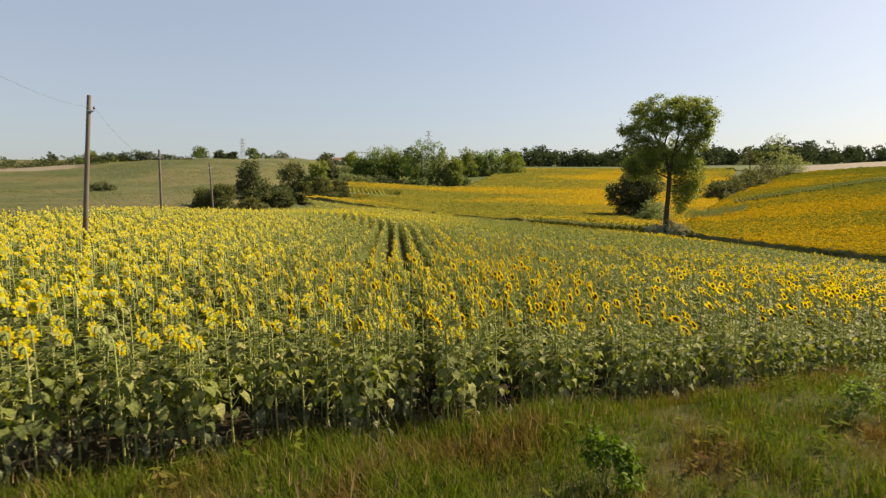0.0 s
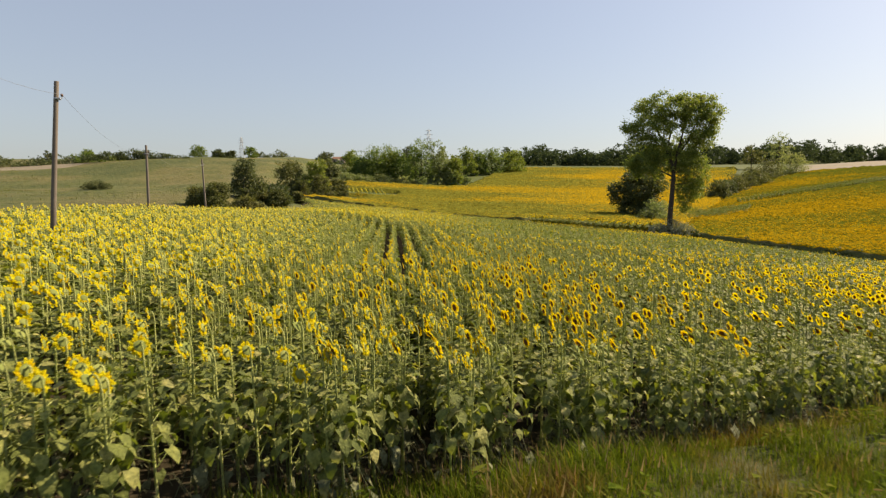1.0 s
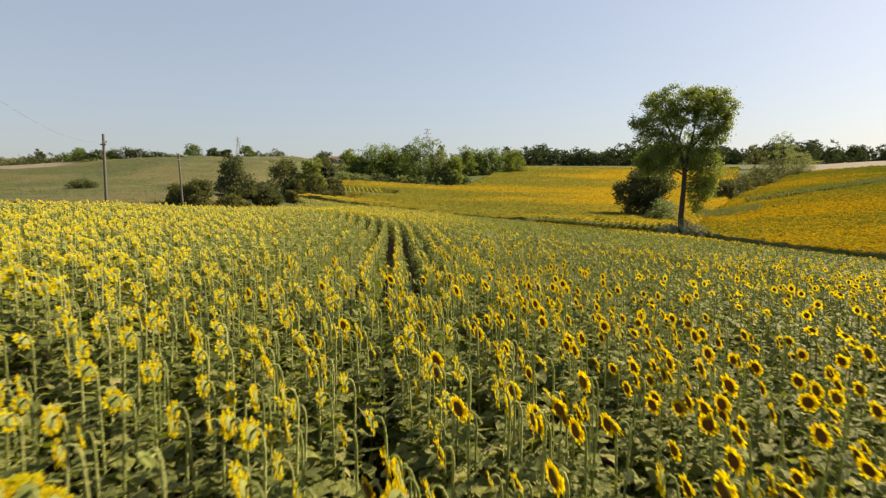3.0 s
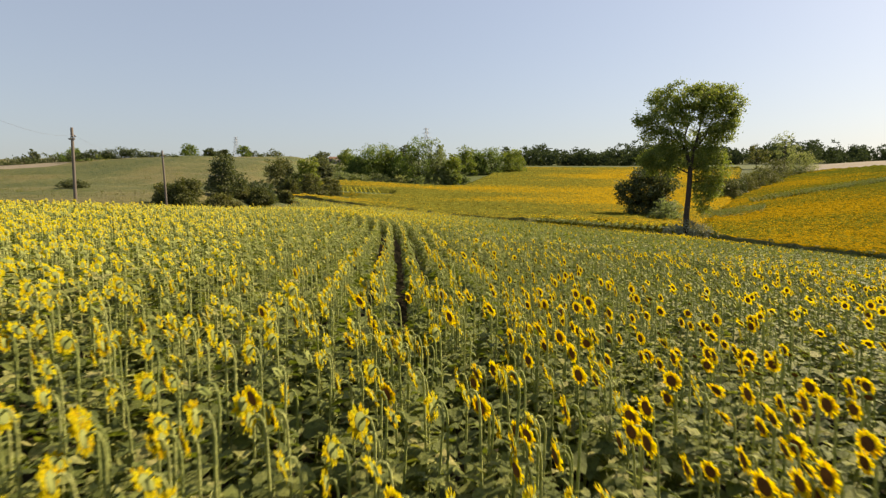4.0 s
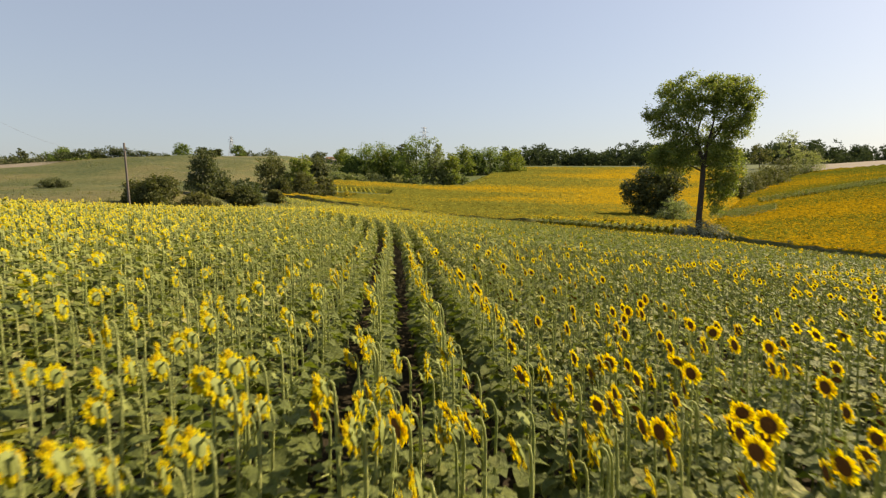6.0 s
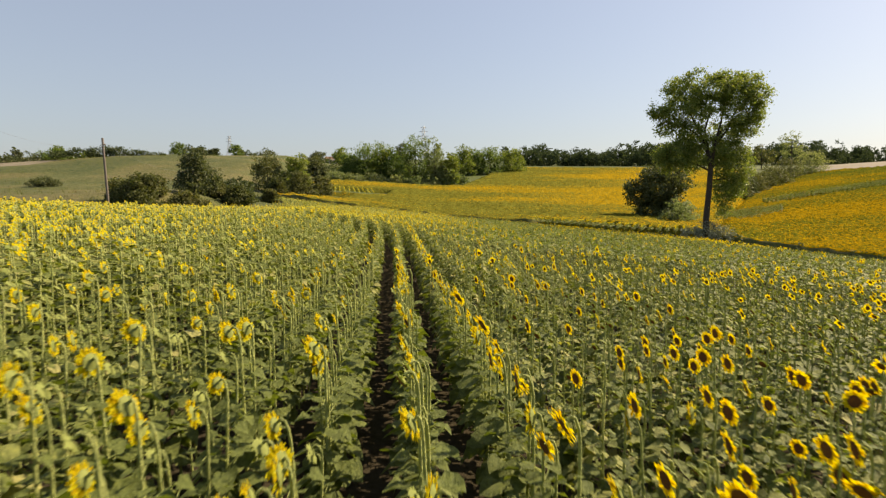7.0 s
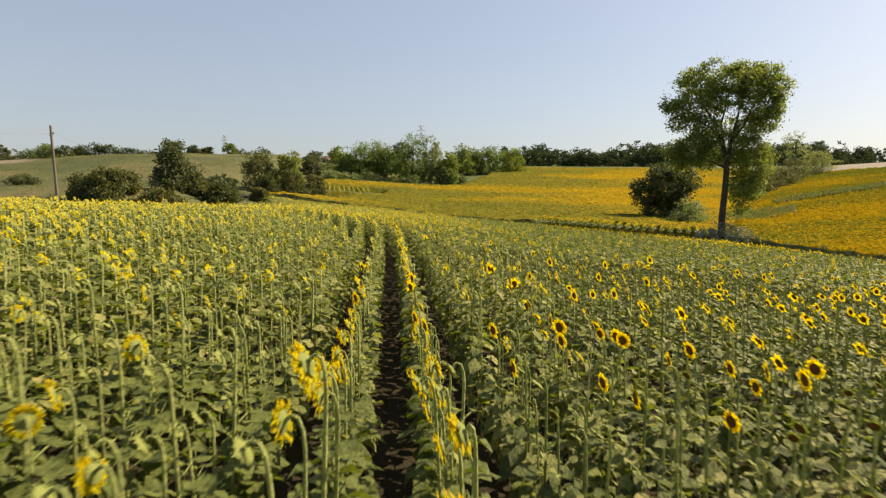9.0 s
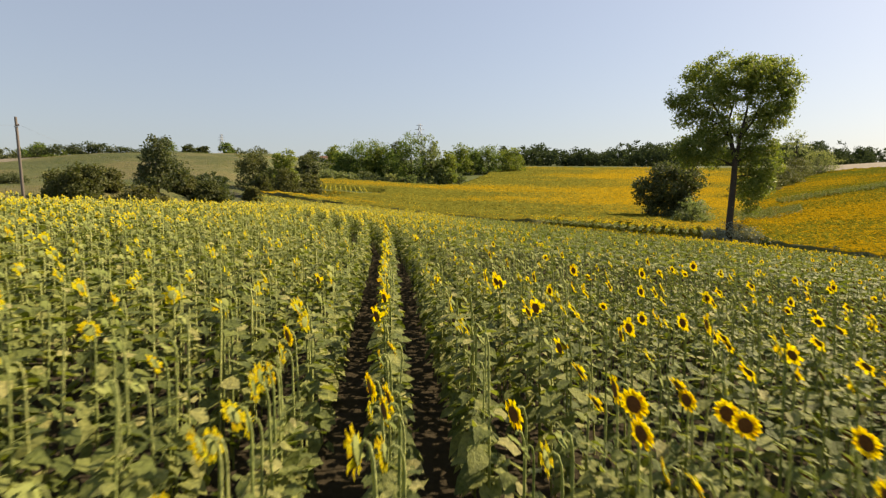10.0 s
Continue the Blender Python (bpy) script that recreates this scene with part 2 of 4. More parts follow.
def height(x, y):
    x, y = np.asarray(x, float), np.asarray(y, float)
    xs = np.where(x < 0, 22 * np.tanh(x / 22), x)
    near = 0.6 - np.where(x < 0, 0.070, 0.085) * np.clip(xs, -40, 95) - np.where(x < 0, 0.02 - 0.008 * np.clip(-x / 24, 0, 1), 0.02) * np.clip(y, -30, 140)
    near = near + (0.48 * sstep(25, 62, y) + 0.27 * sstep(62, 115, y)) * (1 - 2.6 * sstep(31, 54, x)) * (1 - 0.85 * sstep(-9, -22, x) * (1 - sstep(98, 118, y))) + 1.3 * sstep(-18, -36, x) * sstep(110, 145, y)
    near = near + (0.25 * np.exp(-((y - 34) / 13) ** 2) - 0.30 * sstep(46, 62, y) * (1 - sstep(98, 118, y))) * sstep(-8, -20, x)
    # beyond the far edge
    far = rise(y) - 0.03 * np.clip(x - 10, 0, 60) * np.exp(-np.clip(y - 105, 0, 400) / 60) + 0.05 * np.clip(-x, 0, 40)
    s = y - far_edge(x)
    v = (x - valley_x(y)) * 0.86
    hill = 0.17 * 50 * np.tanh(np.clip(v, 0, 400) / 50) * (1 - np.exp(-np.clip(s, 0, 500) / 40))
    valley = -3.0 + 0.045 * (y - 100) + 0.0003 * np.clip(y - 100, 0, 125) ** 2 + 0.07 * np.clip(y - 225, 0, 200)
    far = valley * sstep(-25, 10, v) + far * (1 - sstep(-25, 10, v))
    far = far + hill * (1 - sstep(300, 600, y))
    far = far + (rise(y) - far) * sstep(270, 420, y)
    over = np.clip(s, 0, 500)
    far = far + np.interp(x, [-40, -25, -17, -5, 0, 9, 21, 35, 45], [1.5, 2.1, 1.7, 1.5, 1.2, 0.95, 1.0, 0.5, 0.0]) * np.exp(-over / 35)
    far = far - 0.115 * np.clip(x - 38, 0, 70) * np.exp(-over / 30)
    q = sstep(8, 28, x)
    w = sstep(-6 + 6.2 * q, 6 - 2.8 * q, s)
    z = near * (1 - w) + far * w
    # meadow hill on the left
    yl = y + 0.12 * (x + 60)
    mead = 2.6 + 0.03 * (yl - 60) + 0.10 * soft_plus(yl - 150, 10) - 0.11 * soft_plus(yl - 300, 18)
    mead = mead + 0.35 * np.sin(x * 0.11 + 1.4 * np.sin(y * 0.05)) * np.sin(y * 0.16 + 0.3 * np.sin(x * 0.07))
    knoll = 3.0 * np.exp(-(((x + 108) / 40) ** 2 + ((y - 235) / 35) ** 2))
    wl = sstep(-1 - 4 * sstep(90, 130, y), 9 + 15 * sstep(90, 130, y), left_edge(y) - x)
    wl = wl * (1 - sstep(330, 520, y))
    z = z * (1 - wl) + (mead + knoll) * wl
    # ditch between the fields
    ditch = np.exp(-((s / 2.2) ** 2)) * (0.25 + 0.25 * sstep(20, 45, x))
    z = z - ditch * (x > -45)
    # bank in front, tussocky
    z = z + 0.07 * np.sin(x * 1.3 + 0.8 * y) * np.sin(y * 1.1 - 0.5 * x) * sstep(0.3, 1.5, front_edge(x) - y)
    e = front_edge(x) - y
    z = z + (0.08 + 0.15 * sstep(-4, -1.5, x) + 0.062 * np.clip(x + 1, 0, 13)) * sstep(-0.5, 0.6, e) - 0.05 * np.clip(e - 4, 0, 40)
    return z


def hgt(x, y):
    return float(height(np.array([x]), np.array([y]))[0])


def axis(lo, hi, fine, growth):
    """Grid lines: evenly fine inside lo..hi, wider and wider outside."""
    core = list(np.arange(lo, hi + 1e-6, fine))
    out, step = [], fine
    a, b = core[0], core[-1]
    low, high = [], []
    while b < 3400:
        step *= growth
        a, b = a - step, b + step
        low.append(a)
        high.append(b)
    return np.array(low[::-1] + core + high)


gx, gy = axis(-34, 62, 0.8, 1.12), axis(-4, 132, 0.8, 1.06)
X, Y = np.meshgrid(gx, gy)
Z = height(X, Y)
Z = Z + 0.05 * np.sin(X * 1.9 + 0.7 * Y) * np.sin(Y * 1.3) * (np.abs(X) < 60)
nx, ny = len(gx), len(gy)
idx = np.arange(nx * ny).reshape(ny, nx)
quads = np.stack([idx[:-1, :-1], idx[:-1, 1:], idx[1:, 1:], idx[1:, :-1]], -1).reshape(-1, 4)
cx, cy = (X[:-1, :-1] + X[1:, 1:]).ravel() / 2, (Y[:-1, :-1] + Y[1:, 1:]).ravel() / 2
zone = np.full(len(cx), 2)                                             # meadow
in_near = (cy > front_edge(cx)) & (cy < far_edge(cx)) & (cx > left_edge(cy))
zone[in_near] = 0
zone[(cy < front_edge(cx)) & (cx > -60)] = 1
beyond = (cy > far_edge(cx)) & (cx > left_edge(cy))
zone[beyond] = 3
off = cy - far_edge(cx)
zone[(off > 3.0) & (off < 12.0) & (cx > 15) & (cx < 44)] = 0
zone[(off > -1.6) & (off < 3.0) & (cx > -45)] = 5
zone[(cy > 232) & (cx > 0.60 * cy) & (cy < 420)] = 4
zone[(cy > 222) & (cy < 246) & (cx < -138)] = 4
ground = new("ground", mesh_from("ground", np.stack([X, Y, Z], -1).reshape(-1, 3), quads.ravel(), np.full(len(quads), 4), zone,
                                 [SOIL, BANK, MEADOW, FARGREEN, STRAW, DITCH]))
tagged(ground, "rolling farmland with soil, meadow and stubble", "ground", kind="structure")

# ---------------------------------------------------------------- sunflowers
ROW = 0.73
STEM = [0.013, 0.0115, 0.0095, 0.0085, 0.0080, 0.0085, 0.010]       # stalk radii from the foot up


def leaf_shape(bits, base, out, length, width, droop, twist, rng, mat=0, fine=True):
    """A heart-shaped leaf: base point, direction out (yaw), hanging by droop (radians, down at the tip)."""
    ca, sa = math.cos(out), math.sin(out)

    def at(u, w, lift):
        # u along the leaf, w across
        d = droop * (0.35 + 0.65 * u / max(length, 1e-6))
        r, z = u * math.cos(d), -u * math.sin(d) + lift
        zz = z + w * math.sin(twist)
        w2 = w * math.cos(twist)
        return (base[0] + ca * r - sa * w2, base[1] + sa * r + ca * w2, base[2] + zz)

    cup = width * rng.uniform(-0.05, 0.22)
    if fine:
        prof = [(0.06, 0.66), (0.34, 1.0), (0.70, 0.60)]
        pts = [at(0, 0, 0)]
        for f, w in prof:
            h = width * w / 2
            j = [rng.uniform(-0.19, 0.19) * width for _ in range(2)]
            back = 0.13 * length if f < 0.2 else 0
            pts += [at(length * f - back, -h, cup * w + j[0]), at(length * f, 0, 0), at(length * f - back, h, cup * w + j[1])]
        pts.append(at(length, 0, 0))
        fs = [(0, 2, 1), (0, 3, 2), (1, 2, 5, 4), (2, 3, 6, 5), (4, 5, 8, 7), (5, 6, 9, 8), (7, 8, 10), (8, 9, 10)]
        bits.add(pts, fs, mat)
    elif fine is None:
        h = width / 2
        bits.add([at(0, 0, 0), at(length * 0.40, -h, cup), at(length, 0, 0), at(length * 0.40, h, cup)], [(0, 1, 2, 3)], mat)
    else:
        h = width / 2
        bits.add([at(0, 0, 0), at(length * 0.12, -h * 0.85, cup), at(length * 0.58, -h * 0.80, cup), at(length, 0, 0), at(length * 0.58, h * 0.80, cup), at(length * 0.12, h * 0.85, cup)],
                 [(0, 1, 2, 3), (0, 3, 4, 5)], mat)


def frame_of(n):
    n = Vector(n).normalized()
    a = n.cross(Vector((0, 0, 1))).normalized()
    return n, a, n.cross(a)


def head_parts(c, n, r, rng, petals, blooming, fine, disc, back, ring, md=0, mb=0, mp=0):
    """A flower head at c facing n: dark seed disc, green back, ring of petals."""
    n, a, b = frame_of(n)
    c = Vector(c)
    k = 12 if fine == 2 else (6 if fine == 1 else 4)
    rd = r * ((0.55 if fine else 0.62) if blooming else 0.48)
    circ = [(a * math.cos(2 * math.pi * i / k) + b * math.sin(2 * math.pi * i / k)) for i in range(k)]
    disc.add([c + n * 0.16 * rd] + [c + q * rd * (1.0 if blooming else 0.90) for q in circ], [(0, i + 1, (i + 1) % k + 1) for i in range(k)], md)
    back.add([c - n * 0.55 * rd] + [c + q * rd * (0.96 if blooming else 1.12) - n * 0.010 for q in circ], [(0, (i + 1) % k + 1, i + 1) for i in range(k)], mb)
    if fine == 2:      # pointed green bracts round the rim
        for i in range(k):
            q, e = circ[i], circ[(i + 1) % k]
            m = (q + e).normalized()
            back.add([c + q * rd * 0.85 - n * 0.013, c + e * rd * 0.85 - n * 0.013, c + m * rd * (1.12 if blooming else 1.5) - n * rng.uniform(-0.02, 0.03)], [(0, 1, 2)], mb)
    if not blooming:
        return
    fold = rng.uniform(-0.55, 0.35)           # older petals curl back over the green
    for i in range(petals):
        if rng.random() < 0.10:
            continue
        q = 2 * math.pi * (i + rng.uniform(-0.25, 0.25)) / petals
        d = a * math.cos(q) + b * math.sin(q)
        s = n.cross(d)
        w = 2 * math.pi * rd / petals * (1.5 if fine == 2 else 1.15)
        rr = r * (rng.uniform(0.80, 1.04) if i % 2 else rng.uniform(0.92, 1.12))
        tilt = n * (fold + rng.uniform(-0.6, 0.6)) * (rr - rd)
        p0, p1 = c + d * rd * 0.82 - n * 0.006, c + d * (rd + (rr - rd) * 0.55) + tilt * 0.7
        if fine == 2:
            p2 = c + d * rr + tilt * 0.5
            ring.add([p0 - s * w * 0.6, p0 + s * w * 0.6, p1 + s * w * 0.9, p2 + s * w * 0.22, p2 - s * w * 0.22, p1 - s * w * 0.9], [(0, 1, 2, 5), (5, 2, 3, 4)], mp)
        else:
            ring.add([p0 - s * w * 0.7, p0 + s * w * 0.7, c + d * rr + tilt + s * w * 0.5, c + d * rr + tilt - s * w * 0.5], [(0, 1, 2, 3)], mp)


def plan_plant(rng, leaves, bushy=False, spent=False, top=0.62):
    """Numbers of one plant: stalk line, leaves, head."""
    h = rng.uniform(1.40, 1.64)
    face = math.pi + radians(rng.gauss(3, 17))         # heads look east, that is towards -x
    nod = radians(rng.uniform(2, 42) + (22 if spent else 0))
    n = Vector((math.cos(face) * math.cos(nod), math.sin(face) * math.cos(nod), -math.sin(nod)))
    bend = rng.uniform(0.03, 0.085)
    side = (math.cos(face), math.sin(face))
    lean = (rng.uniform(-0.04, 0.04), rng.uniform(-0.05, 0.05))
    stalk = [(0, 0, -0.05), (lean[0] * 0.5, lean[1] * 0.5, h * 0.5)]
    stalk += [(lean[0] + side[0] * bend * u, lean[1] + side[1] * bend * u, h * w) for u, w in ((0.0, 0.90), (0.10, 0.948), (0.36, 0.982), (0.75, 0.990), (1.0, 0.978))]
    head = Vector(stalk[-1]) + n * 0.028 + Vector((0, 0, -0.012))
    lv = []
    q = rng.uniform(0, 6.28)
    for i in range(leaves):
        f = (i + 0.5) / leaves
        z = h * (0.30 + 0.57 * f if bushy else 0.18 + top * f)
        q += 2.4 + rng.uniform(-0.5, 0.5)
        size = (0.130 + 0.075 * math.sin(math.pi * min(1, f * 1.05 + 0.12))) * rng.uniform(0.75, 1.2) * (0.72 if bushy else 1.0)
        if f > 0.62 and top < 0.72:
            size *= 1.0 - 1.15 * (f - 0.62)
        if bushy and f < 0.62:
            droop = rng.uniform(0.75, 1.45)
        else:
            droop = rng.uniform(0.4, 1.1) if f < 0.25 else rng.uniform(0.0, 0.55) if f < 0.8 else rng.uniform(-0.2, 0.5)
        lv.append((z, q, size, size * rng.uniform(0.80, 1.0), droop, rng.uniform(-0.35, 0.35), rng.uniform(0.05, 0.10) * (1.25 - 0.5 * f) * (rng.uniform(1.1, 2.0) if bushy else rng.uniform(0.8, 1.4))))
    return h, stalk, head, n, lv, rng.uniform(0.082, 0.108)


def petiole(bits, x, y, z, q, reach, rng, mat):
    """The thin stem that carries a leaf; returns its end."""
    rise = reach * rng.uniform(0.2, 0.8)
    e = (x + math.cos(q) * reach, y + math.sin(q) * reach, z + rise)
    w = 0.006
    sx, sy = -math.sin(q) * w, math.cos(q) * w
    bits.add([(x + sx, y + sy, z), (x, y, z - 0.012), (x - sx, y - sy, z), (e[0] + sx, e[1] + sy, e[2]), (e[0], e[1], e[2] - 0.008), (e[0] - sx, e[1] - sy, e[2])],
             [(0, 1, 4, 3), (1, 2, 5, 4)], mat)
    return e


DRYLEAF = leafy("withered_leaf", [(0.0, (0.075, 0.088, 0.042)), (1.0, (0.19, 0.20, 0.11))], (1, 1, 0.7), 0.15, 0.7, 0.2, mottle=30.0)
CROP_MATS = [LEAF, STALK, PETAL, DISC, SEPAL, DRYLEAF]


def plant_template(seed, level, blooming, bushy=False, leafy_top=False):
    """One joined plant. level 2: close by, 1: in the middle distance, 0: far, -1: only the flowering top."""
    rng = random.Random(seed)
    b = Bits()
    h, stalk, head, n, lv, r = plan_plant(rng, 19 if bushy else 22 if leafy_top else {2: 18, 1: 16, 0: 6, -1: 1}[level], bushy, not blooming and level > 0, 0.74 if leafy_top else {2: 0.56, 1: 0.68, 0: 0.72, -1: 0.7}[level])
    if level == 2:
        tube(b, stalk, STEM, 5, 1, False)
    elif level == 1:
        tube(b, [stalk[0], stalk[2], stalk[4]], [0.014, 0.012, 0.010], 3, 1, False)
    elif level == 0:
        tube(b, [stalk[1], stalk[4]], [0.015, 0.014], 3, 1, False)
    for z, q, ln, wd, droop, tw, reach in lv if level > -1 else ():
        if level == 2:
            e = petiole(b, 0, 0, z, q, reach, rng, 1)
            leaf_shape(b, e, q, ln, wd, droop, tw, rng, 0, True)
        else:
            s = 1.05 if level == 1 else 1.62
            up = 0.05 if level == 1 else 0.50 * (h - z)
            leaf_shape(b, (math.cos(q) * reach, math.sin(q) * reach, z + up), q, ln * s, wd * s, droop * (0.8 if level else 0.25), tw, rng, 0, False if level else None)
    if bushy:                       # dry leaf stems hanging round the bare foot of the stalk
        for i in range(11):
            q, z, ln = rng.uniform(0, 6.28), h * rng.uniform(0.10, 0.46), rng.uniform(0.12, 0.28)
            u = (math.cos(q) * ln, math.sin(q) * ln)
            tube(b, [(0, 0, z), (u[0] * 0.6, u[1] * 0.6, z + 0.03), (u[0], u[1], z - ln * 0.6)], [0.005, 0.004, 0.003], 3, 5, False)
            if i < 5:
                leaf_shape(b, (u[0], u[1], z - ln * 0.6), q, ln * 0.75, ln * 0.48, 1.45, rng.uniform(-0.7, 0.7), rng, 5, True)
    head_parts(head, n, r * (1.0 if level > 0 else 0.74), rng, {2: 30, 1: 11, 0: 4, -1: 4}[level], blooming, max(level, 0), b, b, b, 3, 4, 2)
    return b.arrays()


def row_shift(y):
    """Rows run ahead, leaning to the left, and bend left at the far end."""
    return -0.081 * y - 0.0042 * np.clip(y - 42, 0, 200) ** 2


def field_spots(seed, x0, x1, y0, y1, gap=0.24):
    """Where the plants of the near field stand: in rows, unevenly spaced."""
    rng = np.random.default_rng(seed)
    rows = np.arange(-60, 190)
    ys = np.arange(y0, y1, gap)
    R, S = np.meshgrid(rows, ys)
    y = S + rng.uniform(-0.11, 0.11, S.shape)
    x = 0.05 + R * ROW + row_shift(y) + rng.normal(0, 0.025, S.shape)
    # the headland along the near edge is sown across, unevenly
    inner = y - head_line(x)
    hx, hy = x + rng.uniform(-0.33, 0.33, S.shape), y + rng.uniform(-0.1, 0.1, S.shape)
    head = inner < 11.2 + 0.4 * np.sin(x * 0.5)
    x, y = np.where(head, hx, x), np.where(head, hy, y)
    keep = (y > front_edge(x)) & (y < far_edge(x) - 1.0) & (x > left_edge(y)) & (x > x0) & (x < x1) & (rng.random(S.shape) > 0.05)
    x, y, R, head = x[keep], y[keep], R[keep], head[keep]
    more = head & (np.abs(x) < 26) & (rng.random(len(x)) < np.where((x < 3) & (x > -1.5), 0.70, np.where(x < 0, 0.28, 0.22)))       # sown twice where the rows meet the headland
    x2, y2 = x[more] + rng.uniform(-0.3, 0.3, int(more.sum())), y[more] + rng.uniform(-0.15, 0.15, int(more.sum()))
    return np.concatenate([x, x2]), np.concatenate([y, np.maximum(y2, front_edge(x2))]), np.concatenate([R, np.full(len(x2), -99)])


def bloom_share(x, y):
    """How many heads still carry petals: patches over the field."""
    p = 0.5 + 0.5 * np.sin(x * 0.21 + 1.3 * np.sin(y * 0.11)) * np.sin(y * 0.17 + 0.6)
    inner = y - head_line(x)
    near_open = (1 - sstep(38, 62, y)) * sstep(-11, -4.5, x)      # rows where most petals have dropped
    base = 0.88 - 0.54 * near_open - 0.07 * near_open * sstep(22, 27, y)
    base = base - (base - 0.13 - 0.27 * (1 - sstep(33, 43, y)) * sstep(1.5, 3.5, x)) * sstep(1, 7, x + 0.05 * (y - 40)) * sstep(24, 36, y)
    base = base - 0.04 * sstep(4, 9, x) * sstep(38, 50, y)
    base = base + 0.55 * sstep(54, 80, y) * (1 - sstep(-6, 4, x))
    base = base + 0.9 * sstep(8, 22, x) * sstep(-30, -15, y - far_edge(x))
    base = base + (0.94 - 0.42 * sstep(2, 6, x) - 0.10 * (1 - sstep(-4, -1, x)) - base) * (1 - sstep(11.5, 16.5, inner))
    return np.clip(base * (0.78 + 0.45 * p), 0.03, 0.97)


sx, sy, srow = field_spots(3, -50, 90, -6, 150)
rng = np.random.default_rng(11)
share = bloom_share(sx, sy)
share = np.where((srow == 4) & (sy > 19) & (sy < 48), np.maximum(share, 0.90), np.where((srow == 3) & (sy > 19) & (sy < 32), np.maximum(share, 0.75), share))
share = np.where((srow >= 6) & (srow <= 9) & (sy > 28) & (sy < 35), np.maximum(share, 0.62), share)
share = np.where(sy - front_edge(sx) < 1.3, share * np.where(sx > 1, 0.3, 0.7), share)
bloom = rng.random(len(sx)) < share
sz = height(sx, sy) + rng.uniform(-0.03, 0.03, len(sx)) + 0.0
yaw = rng.normal(0, 0.22, len(sx))
size = np.clip(rng.normal(1.0, 0.055, len(sx)), 0.82, 1.14)
away = np.hypot(sx - 0.4, np.clip(sy - np.clip(sy, 0, 26), -50, 200))
near_row = (srow >= 0) & (srow <= 4) & (sy > 14.0) & (sy < 28.5)
own = np.where(near_row)[0][:300]
mask_own = np.zeros(len(sx), bool)
mask_own[own] = True
edge_close = (sy - front_edge(sx) < 2.0) & (sx > -10) & (sx < 15)
in_rows = sy - head_line(sx) > 11.5
level = np.where(edge_close, 3, np.where((away < 4.8) & (sy < 33), 2, np.where((away < 17) & (sy < 54), 1, 0)))
level = np.where((level < 2) & in_rows & (np.abs(sx - row_shift(sy)) < 4.6) & (sy < 66), 5, level)       # full-leaved rows up the slope
thin = (level == 0) & (sy > 74) & (rng.random(len(sx)) < 0.40)
thin |= (level == 0) & (np.abs(sx) > 0.80 * np.clip(sy, 0, 200) + 9) & (rng.random(len(sx)) < 0.85)     # sparse in the outer corners
for lv, kinds in ((5, 6), (3, 6), (2, 7), (1, 7), (0, 6)):
    detail = {5: 1, 3: 2}.get(lv, lv)
    temps = [plant_template(100 * lv + k, detail, True, lv == 3, lv == 5) for k in range(kinds)] + [plant_template(500 + 100 * lv + k, detail, False, lv == 3, lv == 5) for k in range(4)]
    sel = (level == lv) & ~mask_own & ~thin
    n = int(sel.sum())
    pick = np.where(bloom[sel], rng.integers(0, kinds, n), kinds + rng.integers(0, 4, n))
    m = poses(sx[sel], sy[sel], sz[sel], yaw[sel], size[sel], rng.normal(0, 0.018, n), rng.normal(0, 0.03, n))
    m[:, 0, :3] *= np.where(in_rows[sel], {5: 0.92 - 0.26 * sstep(28, 36, sy[sel]), 3: 1.0, 2: 0.86, 1: 0.80, 0: 0.80}[lv], 1.0)[:, None]      # leaves keep within the row
    v, lo, si, ma = spread(temps, pick, m)
    name = "sunflower_crop"
    ob = new(name, mesh_from(name, v, lo, si, ma, CROP_MATS, lv > 0))
    tagged(ob, {5: "full-leaved sunflower rows with dark furrows between", 3: "leafy sunflowers along the grassy field edge", 2: "dense sunflower plants with drooping green leaves", 1: "rows of flowering sunflowers across the field", 0: "distant sunflower rows in yellow bloom"}[lv], "sunflowers", kind="stuff")


def sunflower_thing(seed, blooming):
    """One plant in its parts: stalk, leaves, head with disc, back and petals."""
    rng = random.Random(seed)
    root = new("sunflower")
    h, stalk, head, n, lv, r = plan_plant(rng, 17, False, not blooming)
    b = Bits()
    tube(b, stalk, STEM, 6, 0, False)
    stem = part("stalk", b, STALK, root)
    for z, q, ln, wd, droop, tw, reach in lv:
        b = Bits()
        e = petiole(b, 0, 0, z, q, reach, rng, 1)
        leaf_shape(b, e, q, ln, wd, droop, tw, rng, 0, True)
        part("leaf", b, [LEAF, STALK], root, smooth=True)
    d, k, p = Bits(), Bits(), Bits()
    head_parts(head, n, r, rng, 36, blooming, 2, d, k, p)
    hd = part("flower_head", k, SEPAL, root, smooth=False)
    part("seed_disc", d, DISC, hd, smooth=True)
    if blooming:
        part("petals", p, PETAL, hd, "ring of yellow petals", smooth=False)
    return tagged(root, "tall sunflower with nodding yellow head and broad leaves" if blooming else "tall sunflower with green drooping head, petals dropped",
                  "sunflower", "sunflowers in the near rows")


protos = [sunflower_thing(900 + k, True) for k in range(6)] + [sunflower_thing(950 + k, False) for k in range(3)]
used = set()
for i in own:
    k = random.randrange(6) if bloom[i] else 6 + random.randrange(3)
    m = pose(sx[i], sy[i], sz[i], random.gauss(0, 1.6), random.gauss(0, 1.6), math.degrees(yaw[i])) @ Matrix.Diagonal((size[i], size[i], size[i], 1.0))
    if k in used:
        copy_thing(protos[k], m)
    else:
        used.add(k)
        protos[k].matrix_basis = m

